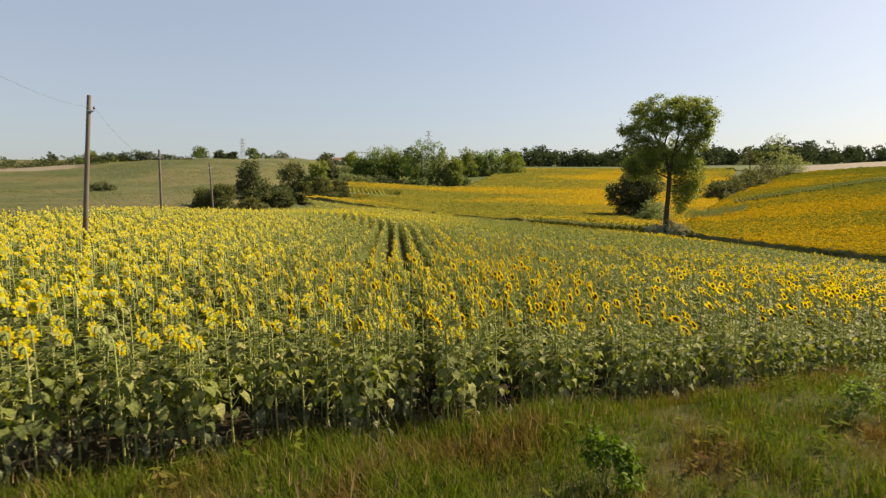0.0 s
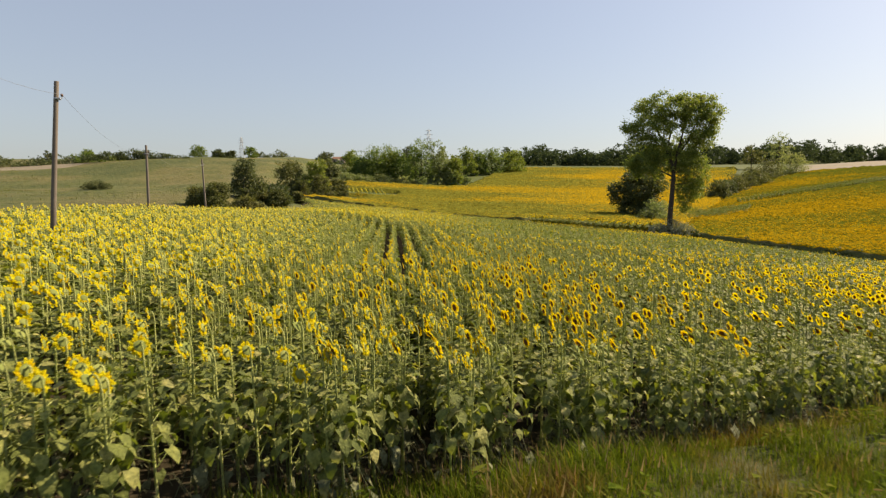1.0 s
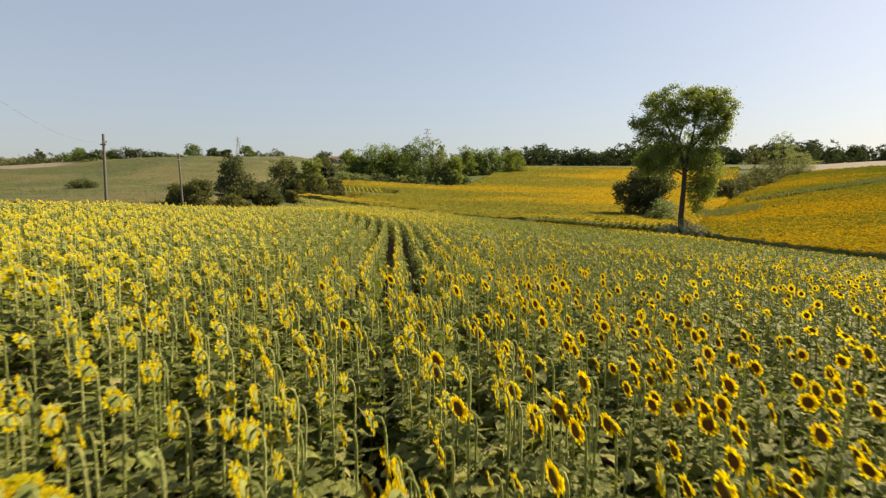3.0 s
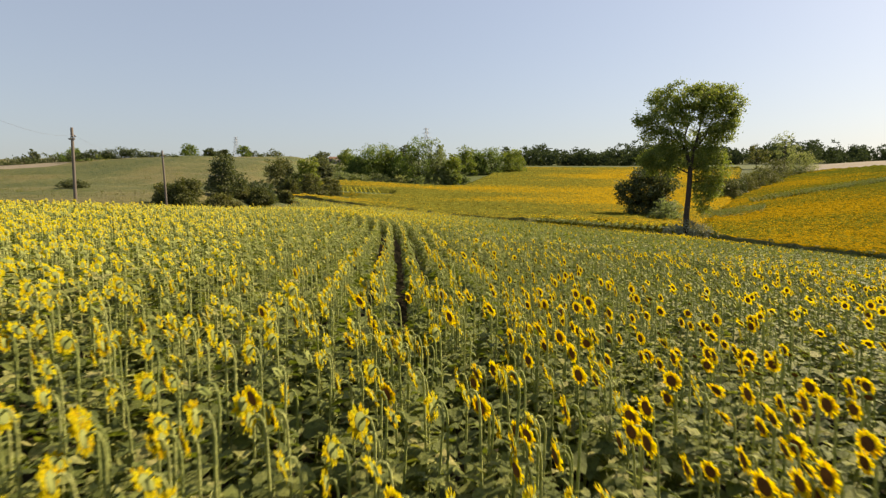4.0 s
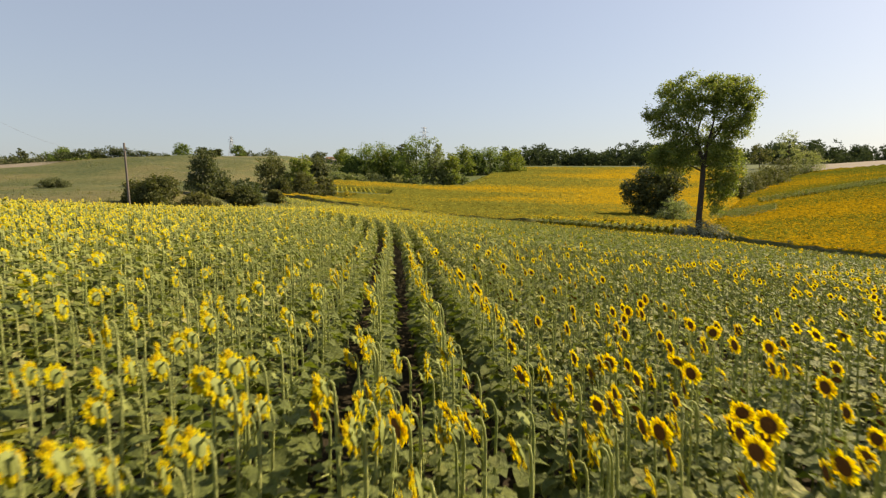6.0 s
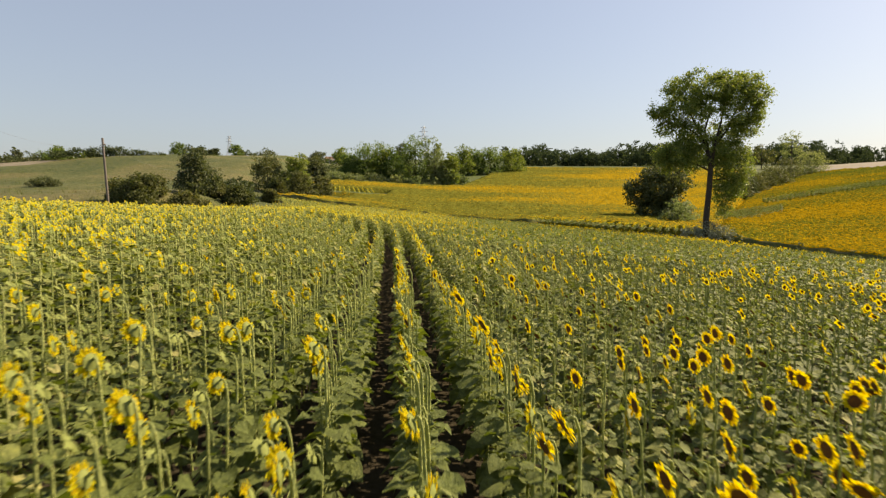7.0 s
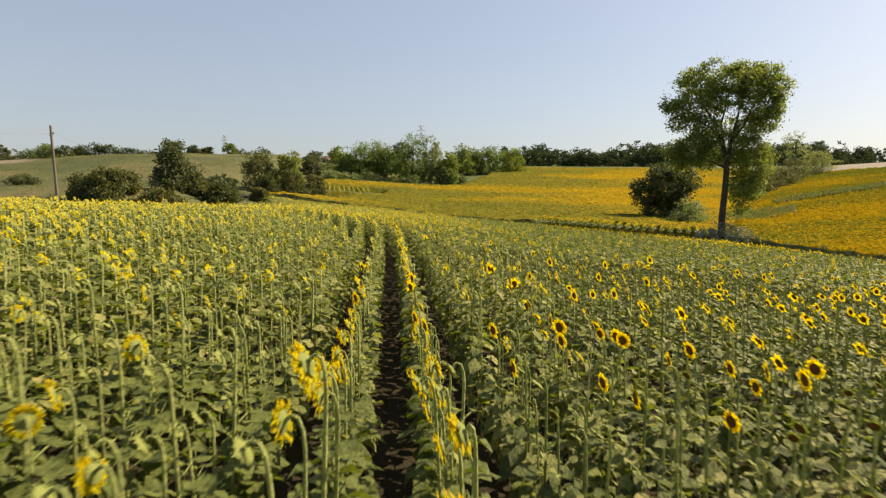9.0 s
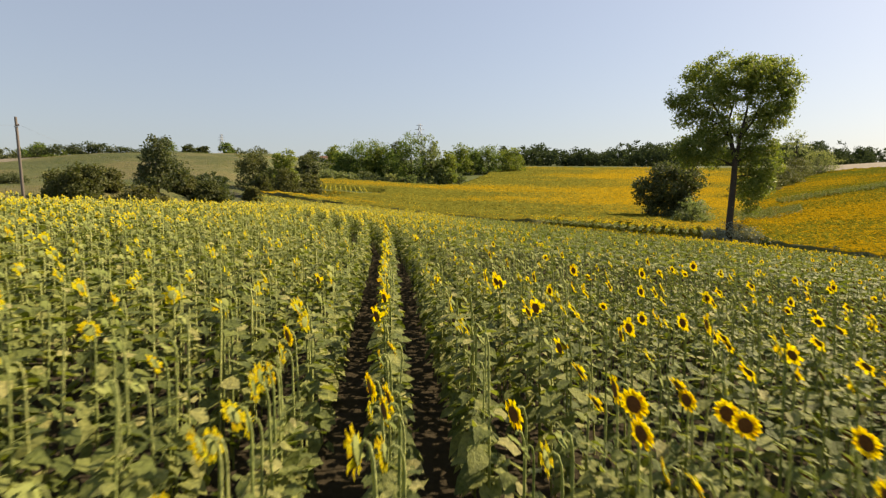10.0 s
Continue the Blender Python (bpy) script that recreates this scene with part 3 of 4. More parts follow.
# ---------------------------------------------------------------- far sunflower fields
def far_crop(name, gold, green, low, high, stretch, scale):
    """Closed crop far off: flower specks over leaves, thicker and thinner in long bands."""
    m, t, out = material(name)
    c = nd(t, "ShaderNodeTexCoord")
    mp = t.nodes.new("ShaderNodeMapping")
    mp.inputs["Scale"].default_value = stretch
    mp.inputs["Rotation"].default_value = (0, 0, radians(-14))
    t.links.new(c.outputs["Object"], mp.inputs["Vector"])
    band = nd(t, "ShaderNodeTexNoise", Scale=scale, Detail=4.0, Roughness=0.55)
    t.links.new(mp.outputs[0], band.inputs["Vector"])
    share = ramp(t, band.outputs["Fac"], [(0.40, (low,) * 3), (0.60, (high,) * 3)])
    speck = ramp(t, noise_of(t, 2.2, 4, 0.75), [(0.30, (0, 0, 0)), (0.70, (1, 1, 1))])
    total = nd(t, "ShaderNodeMath")
    t.links.new(share, total.inputs[0])
    t.links.new(speck, total.inputs[1])
    half = nd(t, "ShaderNodeMath")
    half.operation = "MULTIPLY"
    half.inputs[1].default_value = 0.5
    t.links.new(total.outputs[0], half.inputs[0])
    fac = ramp(t, half.outputs[0], [(0.42, (0, 0, 0)), (0.58, (1, 1, 1))])
    leaves = ramp(t, noise_of(t, 0.9, 5, 0.7), [(0.32, tuple(0.45 * g for g in green)), (0.5, green), (0.7, tuple(1.5 * g for g in green))])
    flowers = ramp(t, noise_of(t, 2.2, 3, 0.7), [(0.3, tuple(0.62 * g for g in gold)), (0.65, gold)])
    p = nd(t, "ShaderNodeBsdfPrincipled", Roughness=1.0)
    p.inputs["Specular IOR Level"].default_value = 0.0
    t.links.new(mix(t, fac, leaves, flowers), p.inputs["Base Color"])
    bp = nd(t, "ShaderNodeBump", Strength=1.0, Distance=0.5)
    t.links.new(noise_of(t, 2.0, 5, 0.7), bp.inputs["Height"])
    t.links.new(bp.outputs[0], p.inputs["Normal"])
    t.links.new(p.outputs[0], out.inputs[0])
    return m


FARCROP = far_crop("far_sunflower_canopy", (0.36, 0.225, 0.008), (0.112, 0.112, 0.018), 0.08, 0.62, (0.40, 1.0, 1.0), 0.020)
HILLCROP = far_crop("hill_sunflower_canopy", (0.31, 0.185, 0.004), (0.078, 0.086, 0.010), 0.04, 0.56, (0.35, 1.0, 1.0), 0.026)


# green of the flank leaves, with the flank's shade put into the colour
CROPSIDE = surface("shaded_crop_flank_leaves", [(0.4, (0.055, 0.066, 0.016)), (0.6, (0.10, 0.105, 0.030))], [(0.35, (0.04, 0.05, 0.014)), (0.65, (0.13, 0.125, 0.035))], 0.3, 4.0, 0.6, bump=0.4, bump_scale=4.0, dist=0.3)


def canopy(name, inside, x0, x1, y0, y1, step, label, mat):
    """The closed roof of leaves and flowers of a far field, uneven, with its sides."""
    gx, gy = np.arange(x0, x1, step), np.arange(y0, y1, step)
    X, Y = np.meshgrid(gx, gy)
    Y = Y + far_edge(X)                                # the grid follows the ditch
    rng = np.random.default_rng(5)
    ok = inside(X, Y)
    Z = height(X, Y) + np.where(ok, 1.25, -0.1) + rng.normal(0, 0.16, X.shape) * ok
    near_ok = np.zeros_like(ok)
    near_ok[:-1] = ok[1:]
    X = X + rng.uniform(-0.2, 0.2, X.shape) * step
    Y = Y + rng.uniform(-0.2, 0.2, Y.shape) * step + np.where(~ok & near_ok, 0.7 * step, 0)      # a steep near flank
    idx = np.arange(X.size).reshape(X.shape)
    q = np.stack([idx[:-1, :-1], idx[:-1, 1:], idx[1:, 1:], idx[1:, :-1]], -1)
    keep = (ok[:-1, :-1] | ok[:-1, 1:] | ok[1:, 1:] | ok[1:, :-1])
    whole = ok[:-1, :-1] & ok[:-1, 1:] & ok[1:, 1:] & ok[1:, :-1]
    q, side = q[keep], np.where((whole | (Y - far_edge(X) > 7)[:-1, :-1])[keep], 0, 1)
    ob = new(name, mesh_from(name, np.stack([X, Y, Z], -1).reshape(-1, 3), q.ravel(), np.full(len(q), 4), side, [mat, CROPSIDE]))
    return tagged(ob, label, "sunflowers", kind="stuff")


def in_middle(x, y):
    v = (x - valley_x(y)) * 0.86
    back = np.where(x < 8, 236.0, np.where(x < 36, 236 + (x - 8) * 3.9, 345.0))
    return (y - far_edge(x) > 3.4) & (y < back) & (v < -0.5 - 0.06 * np.clip(y - 172, 0, 200)) & (x > left_edge(y) + 1) & ~((x < -14) & (y > 176) & (y < 200) & (x > -36)) & ~((x < -22) & (y > 150) & (y < 174)) & ~((x > 16) & (x < 43) & (y - far_edge(x) < 11))


def in_hill(x, y):
    v = (x - valley_x(y)) * 0.86
    return (y - far_edge(x) > 2.6) & (v > -0.5 + 0.06 * np.clip(y - 172, 0, 100)) & (y < 258 - 0.42 * np.clip(x - 120, 0, 60)) & (x < 240)


rng_streak = np.random.default_rng(61)
canopy("sunflower_field", in_middle, -48, 170, 0.5, 330, 1.1, "far sunflower field of green and gold patches", FARCROP)
# a streak of young rows across the hill, still green
sxs, sys_ = [], []
for k in range(60):
    f = k / 59
    px0, py0 = 80 + 82 * f, 161 + 28 * f
    n = 34
    yy = rng_streak.uniform(-4.5, 4.5, n)
    sxs.append(px0 + 0.4 * yy + rng_streak.normal(0, 0.12, n)), sys_.append(py0 + yy)
# and a green wedge at the foot of the hill
u, w = rng_streak.random(1500), np.clip(rng_streak.normal(0.5, 0.27, 1500), 0, 1)
w = np.where(u > 0.7, 0.5 + (w - 0.5) * (1.6 - u), w)
sxs.append(53 + 13.6 * u + (8.5 + 2.6 * u) * w), sys_.append(129.5 + 1.7 * u + (17.5 + 1.3 * u) * w)
px, py = np.concatenate(sxs), np.concatenate(sys_)
m = poses(px, py, height(px, py) + np.where(py < 152, -0.02, 0.30), rng_streak.normal(0, 0.3, len(px)), rng_streak.uniform(1.0, 1.2, len(px)))
v, lo, si, ma = spread([plant_template(760 + k, 0, False) for k in range(4)], rng_streak.integers(0, 4, len(px)), m)
tagged(new("sunflower_rows", mesh_from("sunflower_rows", v, lo, si, ma, CROP_MATS, False)), "green unopened sunflower rows across the hill", "sunflowers", kind="stuff")
canopy("sunflower_field", in_hill, 36, 245, 0.5, 250, 1.1, "golden sunflower field on the opposite slope", HILLCROP)

# heads and leaf tops standing out of the far canopies
rng = np.random.default_rng(21)
tmp = [plant_template(700 + k, -1, True) for k in range(4)] + [plant_template(720, -1, False)]
px, py = rng.uniform(-48, 200, 70000), rng.uniform(60, 345, 70000)
ok = (in_middle(px, py) | in_hill(px, py)) & (py - far_edge(px) < 45) & (rng.random(70000) < np.clip(1.0 - (py - far_edge(px)) / 45, 0, 1))
px, py = px[ok][:11000], py[ok][:11000]
m = poses(px, py, height(px, py) - 0.02, rng.normal(0, 0.25, len(px)), rng.uniform(0.85, 1.02, len(px)))
v, lo, si, ma = spread(tmp, np.where(rng.random(len(px)) < 0.85, rng.integers(0, 4, len(px)), 4), m)
tagged(new("sunflower_heads", mesh_from("sunflower_heads", v, lo, si, ma, CROP_MATS, False)), "single flowers standing out of the far fields", "sunflowers", kind="stuff")

# open rows, where bare lines show between the plants
row_x, row_y = [], []
open_rows = [plant_template(740 + k, 0 if k < 2 else -1, True) for k in range(5)]
for r in range(27):
    y = np.arange(88, 132, 0.20) + rng.uniform(-0.08, 0.08, 220)
    x = 12 + r * 1.25 + 0.42 * (y - 108) + rng.normal(0, 0.05, 220)
    k = (y - far_edge(x) > 3.2) & (y - far_edge(x) < 11.5) & (x < 43.5) & (x > 15.5)
    row_x.append(x[k]), row_y.append(y[k])
for r in range(12):
    y = rng.uniform(178, 198, 70)
    x = -33.5 + r * 1.35 + 0.17 * (188 - y) + rng.normal(0, 0.07, 70)
    row_x.append(x), row_y.append(y)
px, py = np.concatenate(row_x), np.concatenate(row_y)
m = poses(px, py, height(px, py), rng.normal(0, 0.25, len(px)), rng.uniform(0.95, 1.12, len(px)))
v, lo, si, ma = spread(open_rows, rng.integers(0, 5, len(px)), m)
tagged(new("sunflower_rows", mesh_from("sunflower_rows", v, lo, si, ma, CROP_MATS, False)), "open sunflower rows with bare lines between", "sunflowers", kind="stuff")

# ---------------------------------------------------------------- trees and shrubs
BARK = surface("grey_brown_bark", [(0.35, (0.036, 0.028, 0.020)), (0.65, (0.07, 0.055, 0.040))], [(0.3, (0.026, 0.020, 0.015)), (0.7, (0.09, 0.07, 0.052))], 1.2, 12, bump=0.9, bump_scale=14, dist=0.05)
SCRUB = leafy("olive_scrub_leaf", [(0.0, (0.060, 0.070, 0.022)), (0.6, (0.105, 0.112, 0.036)), (1.0, (0.160, 0.155, 0.060))], (1.05, 1.1, 0.6), 0.42, 0.65, 0.2, per_object=True)
POPLAR = leafy("poplar_leaf", [(0.0, (0.110, 0.155, 0.036)), (0.6, (0.195, 0.240, 0.058)), (1.0, (0.30, 0.31, 0.09))], (1.15, 1.2, 0.45), 0.50, 0.5, 0.3)
DARK = leafy("dark_shrub_leaf", [(0.0, (0.054, 0.072, 0.029)), (0.6, (0.088, 0.110, 0.043)), (1.0, (0.145, 0.155, 0.064))], (1.1, 1.1, 0.6), 0.40, 0.6, 0.3, per_object=True)
GREEN = leafy("field_tree_leaf", [(0.0, (0.085, 0.125, 0.030)), (0.6, (0.145, 0.195, 0.046)), (1.0, (0.22, 0.25, 0.07))], (1.05, 1.15, 0.5), 0.46, 0.6, 0.25, per_object=True)
OLIVE = leafy("grey_green_leaf", [(0.0, (0.14, 0.165, 0.065)), (0.6, (0.21, 0.235, 0.095)), (1.0, (0.30, 0.31, 0.14))], (1.05, 1.15, 0.7), 0.48, 0.6, 0.3, per_object=True)
SILVER = leafy("silver_shrub_leaf", [(0.0, (0.15, 0.17, 0.11)), (1.0, (0.27, 0.29, 0.20))], (1.0, 1.0, 0.8), 0.2, 0.65, 0.3)


def foliage(lobes, count, size, seed, clump=0.45, per=14):
    """Leaves in small tufts spread through rounded masses (x, y, z, rx, ry, rz, weight)."""
    r = np.random.default_rng(seed)
    L = np.array(lobes, float)
    w = L[:, 6] * (L[:, 3] * L[:, 4] * L[:, 5]) ** (2 / 3)
    tufts = max(1, count // per)
    pick = r.choice(len(L), tufts, p=w / w.sum())
    d = r.normal(size=(tufts, 3))
    d /= np.linalg.norm(d, axis=1, keepdims=True)
    rad = r.uniform(0.35, 1.0, tufts) ** 0.55 * r.uniform(0.86, 1.12, tufts)
    c = L[pick, :3] + d * rad[:, None] * L[pick, 3:6]
    p = np.repeat(c, per, 0) + r.normal(0, clump, (tufts * per, 3)) * np.array([1, 1, 0.75])
    n = len(p)
    nrm = r.normal(size=(n, 3)) + np.repeat(d, per, 0) * 0.6 + np.array([0, 0, 0.5])
    nrm /= np.linalg.norm(nrm, axis=1, keepdims=True)
    a = np.cross(nrm, r.normal(size=(n, 3)))
    a /= np.linalg.norm(a, axis=1, keepdims=True)
    b = np.cross(nrm, a)
    s = size * r.uniform(0.6, 1.3, n)[:, None]
    bend = nrm * s * r.uniform(-0.25, 0.25, n)[:, None]
    v = np.stack([p - a * s, p + b * s * 0.55 + bend, p + a * s, p - b * s * 0.55 + bend], 1).reshape(-1, 3)
    return v, np.arange(4 * n), np.full(n, 4), np.zeros(n, int)


def tree_thing(name, label, category, x, y, lobes, count, size, leaf, trunk, seed, clump=0.45, group="", per=14):
    """trunk: list of (points, radii); lobes as for foliage; both from the foot up."""
    root = new(name)
    root.location = (x, y, hgt(x, y) - 0.05)
    if trunk:
        b = Bits()
        for pts, radii in trunk:
            tube(b, pts, radii, 8, 0)
        part("trunk", b, BARK, root, smooth=True)
    v, lo, si, ma = foliage(lobes, count, size, seed, clump, per)
    v[:, 2] = np.maximum(v[:, 2], 0.02)
    cr = new("crown", mesh_from("crown", v, lo, si, ma, [leaf], False))
    cr.parent = root
    return tagged(root, label, category, group)


def limb(r, p, q, r0, r1, sag=0.0):
    p, q = Vector(p), Vector(q)
    k = Vector((r.uniform(-1, 1), r.uniform(-1, 1), 0)) * (q - p).length * 0.08
    return ([p, p.lerp(q, 0.35) + k, p.lerp(q, 0.7) - k * 0.5 + Vector((0, 0, sag)), q], [r0, r0 * 0.75, (r0 + r1) * 0.4, r1])


def round_tree(name, label, x, y, h, w, leaf, seed, count=2600, size=0.32, stem=0.22, category="tree", group="", squat=False):
    """A field tree or shrub of height h and width w with an uneven crown."""
    r = random.Random(seed)
    lobes = []
    base = h * (0.10 if squat else stem)
    n = 9 if not squat else 7
    for i in range(n):
        a = r.uniform(0, 6.28)
        f = (i + 0.5) / n
        z = base + (h - base) * (0.18 + 0.70 * f)
        reach = (w / 2) * (0.78 if f < 0.6 else 0.50) * r.uniform(0.4, 1.15)
        rr = (w / 2) * r.uniform(0.28, 0.52) * (1.0 if f < 0.75 else 0.75)
        rz = min(rr, (h - base) * 0.26) * r.uniform(0.8, 1.1)
        z = min(z, h - rz * 1.02)
        lobes.append((math.cos(a) * reach, math.sin(a) * reach, z, rr, rr, rz, 1.0))
    lobes.append((r.uniform(-0.1, 0.1) * w, 0, h - (h - base) * 0.27, w * 0.27, w * 0.27, (h - base) * 0.28, 1.0))
    for i in range(5):                                          # low skirt, so that no bare stem shows
        a = r.uniform(0, 6.28)
        lobes.append((math.cos(a) * w * 0.3, math.sin(a) * w * 0.3, base + h * r.uniform(0.06, 0.2), w * 0.22, w * 0.22, h * 0.14, 0.9))
    lobes.append((0, 0, base + (h - base) * 0.40, w * 0.36, w * 0.36, (h - base) * 0.38, 1.2))
    if squat:
        lobes.append((0, 0, h * 0.28, w * 0.44, w * 0.40, h * 0.27, 1.2))
    t0 = max(0.06, h * 0.018)
    trunk = [([(0, 0, -0.2), (0.05, 0, base * 0.6), (0, 0.05, base + (h - base) * 0.3), (0.1, 0, h * 0.78)], [t0 * 1.3, t0, t0 * 0.75, t0 * 0.25])]
    for lo in lobes[:6]:
        trunk.append(limb(r, (0, 0, base + (h - base) * 0.12), (lo[0] * 0.9, lo[1] * 0.9, lo[2]), t0 * 0.5, t0 * 0.12))
    return tree_thing(name, label, category, x, y, lobes, count, size, leaf, trunk, seed, clump=max(0.22, w * 0.035), group=group)


# the tall poplar beside the ditch
r = random.Random(4)
poplar_lobes = [(0.8, 0, 20.9, 3.4, 3.0, 1.9, 1.0), (-3.6, 0.8, 20.0, 2.7, 2.6, 2.2, 1.1), (-5.4, -0.6, 17.3, 2.3, 2.4, 2.2, 1.1), (-7.2, 0.2, 16.8, 1.2, 1.4, 1.2, 0.8),
                (4.2, 0.5, 20.0, 2.6, 2.6, 2.2, 1.1), (6.2, -0.5, 18.0, 1.6, 1.8, 2.0, 1.0), (5.4, 0.6, 15.4, 2.2, 2.2, 1.5, 0.9), (-0.9, 2.0, 17.6, 1.9, 1.4, 1.5, 0.5),
                (2.8, -1.6, 17.4, 1.6, 1.4, 1.4, 0.5), (-3.2, -0.5, 14.6, 2.4, 2.2, 1.6, 0.9), (-4.9, 0.4, 11.7, 2.6, 2.2, 1.9, 1.1), (-2.6, 0.6, 11.2, 1.7, 1.6, 2.0, 0.9),
                (-0.4, 0.4, 12.2, 1.6, 1.6, 2.2, 0.8), (3.6, 0.2, 12.4, 1.9, 1.8, 1.2, 0.8), (4.4, -0.4, 9.4, 1.9, 1.7, 1.8, 0.65), (3.4, 0.3, 6.4, 1.8, 1.6, 2.0, 0.5), (1.7, 0.3, 9.2, 0.9, 1.0, 2.6, 0.45)]
poplar_trunk = [([(0, 0, -0.4), (-0.1, 0, 3.0), (0.15, 0, 7.0), (0.25, 0, 10.2), (-0.5, 0.1, 13.0)], [0.52, 0.42, 0.37, 0.33, 0.22]),
                limb(r, (0.25, 0, 9.6), (1.9, 0.1, 18.6), 0.26, 0.06), limb(r, (-0.3, 0, 12.2), (-3.6, 0.6, 19.0), 0.2, 0.05), limb(r, (-0.3, 0, 12.4), (-0.2, 0.2, 19.6), 0.18, 0.04),
                limb(r, (0.9, 0, 13.0), (4.6, 0.4, 18.8), 0.17, 0.04), limb(r, (-0.6, 0, 12.8), (-5.6, -0.4, 16.9), 0.15, 0.04), limb(r, (0.2, 0, 9.4), (-4.6, 0.4, 11.6), 0.14, 0.03),
                limb(r, (0.3, 0, 9.8), (3.9, 0.2, 12.0), 0.13, 0.03), limb(r, (1.3, 0, 14.6), (5.8, -0.2, 16.2), 0.11, 0.03), limb(r, (0.2, 0, 8.2), (4.2, -0.3, 8.6), 0.10, 0.03)]
poplar_lobes += [(-2.8, 0.3, 13.2, 2.0, 1.8, 1.5, 0.7), (1.6, -0.8, 12.0, 1.5, 1.4, 1.6, 0.6), (3.0, 0.6, 10.8, 1.7, 1.6, 1.5, 0.6), (2.6, 0, 13.9, 1.9, 1.6, 1.4, 0.6),
                 (6.6, 0, 16.2, 1.3, 1.3, 1.6, 0.8), (-6.6, 0.3, 15.2, 1.3, 1.3, 1.4, 0.8), (0.4, 0.6, 18.8, 2.4, 2.0, 1.6, 0.6), (-2.0, -1.0, 17.6, 1.8, 1.8, 1.6, 0.6), (2.0, 1.0, 15.6, 1.6, 1.6, 1.2, 0.45)]
poplar_lobes += [(-5.4, 0.2, 10.2, 1.8, 1.6, 1.2, 0.7), (-6.4, 0.2, 11.4, 1.7, 1.5, 1.4, 0.9), (2.2, 0.2, 7.4, 1.3, 1.2, 2.4, 0.8), (4.4, 0.1, 7.6, 1.7, 1.5, 2.2, 0.8),
                 (2.6, 0.2, 4.6, 1.2, 1.2, 1.5, 0.6), (5.6, 0.2, 11.4, 1.5, 1.4, 1.5, 0.8), (1.6, 0, 10.8, 1.4, 1.4, 1.8, 0.7)]
poplar_lobes += [(7.6, 0, 20.0, 1.5, 1.5, 2.0, 1.0), (6.0, 0.3, 21.6, 1.8, 1.6, 1.5, 1.0), (-5.4, 0.2, 21.2, 1.7, 1.6, 1.4, 1.0), (2.6, 0, 22.2, 2.0, 1.6, 1.2, 1.0), (-2.2, 0, 22.2, 1.9, 1.6, 1.1, 1.0),
                 (-7.8, 0.1, 17.6, 1.1, 1.2, 1.0, 0.9), (7.4, 0.2, 17.6, 1.3, 1.3, 1.5, 0.9)]
poplar_lobes = [(a * (0.87 if a > 0 else 0.94), b_, 0.985 * c + 0.6, *rest) for a, b_, c, *rest in poplar_lobes]
poplar_trunk = [([(p[0], p[1], p[2] * 1.04 if p[2] > 0 else p[2]) for p in pts], radii) for pts, radii in poplar_trunk]
tree_thing("poplar_tree", "tall leafy poplar standing alone beside the ditch", "tree", 38.0, 100.0, poplar_lobes, 52000, 0.16, POPLAR, poplar_trunk, 8, clump=0.36, per=40)

tree_thing("shrub", "silvery grey shrub at the foot of the poplar", "shrub", 37.4, 98.6,
           [(-2.0, 0, 1.7, 1.6, 1.2, 1.5, 1), (0.2, 0, 2.0, 1.7, 1.3, 1.8, 1), (2.3, 0, 1.6, 1.5, 1.2, 1.4, 1)], 3400, 0.13, SILVER,
           [([(0, 0, -0.2), (0, 0, 1.4)], [0.05, 0.02]), ([(-0.1, 0, -0.2), (-1.2, 0, 1.4)], [0.04, 0.02]), ([(0.1, 0, -0.2), (1.4, 0, 1.3)], [0.04, 0.02])], 31, 0.25)

tree_thing("shrub", "large dark spreading bush at the field corner", "bush", 44.6, 136.0,
           [(0.00, 0.00, 7.08, 4.96, 4.25, 3.78, 1.20), (-4.25, 0.00, 5.43, 2.60, 2.60, 2.36, 1.00), (-5.43, 0.35, 7.08, 1.53, 1.53, 1.53, 0.80), (3.07, 0.00, 8.26, 3.30, 3.07, 2.71, 1.00), (-0.71, 0.00, 9.68, 3.07, 2.83, 1.65, 1.00),
            (0.94, 0.00, 4.01, 3.54, 3.07, 2.83, 1.00), (-1.6, 0, 2.2, 3.4, 3.0, 2.2, 1.0), (2.6, 0, 2.0, 3.2, 3.0, 2.0, 1.0)], 13000, 0.27, DARK,
           [([(0, 0, -0.3), (0.2, 0, 2.5), (0, 0, 6)], [0.25, 0.2, 0.08]), limb(r, (0.1, 0, 1.5), (-3.4, 0, 4.6), 0.14, 0.04), limb(r, (0.1, 0, 1.8), (2.6, 0, 6.4), 0.14, 0.04)], 33, 0.4)
round_tree("shrub", "grey-green willow scrub beside the dark bush", 45.2, 128.0, 5.4, 7.5, OLIVE, 35, 2200, 0.22, category="bush", squat=True)
round_tree("shrub", "grey-green willow scrub beside the dark bush", 49.0, 134.0, 4.6, 7.0, OLIVE, 36, 1800, 0.22, category="bush", squat=True)

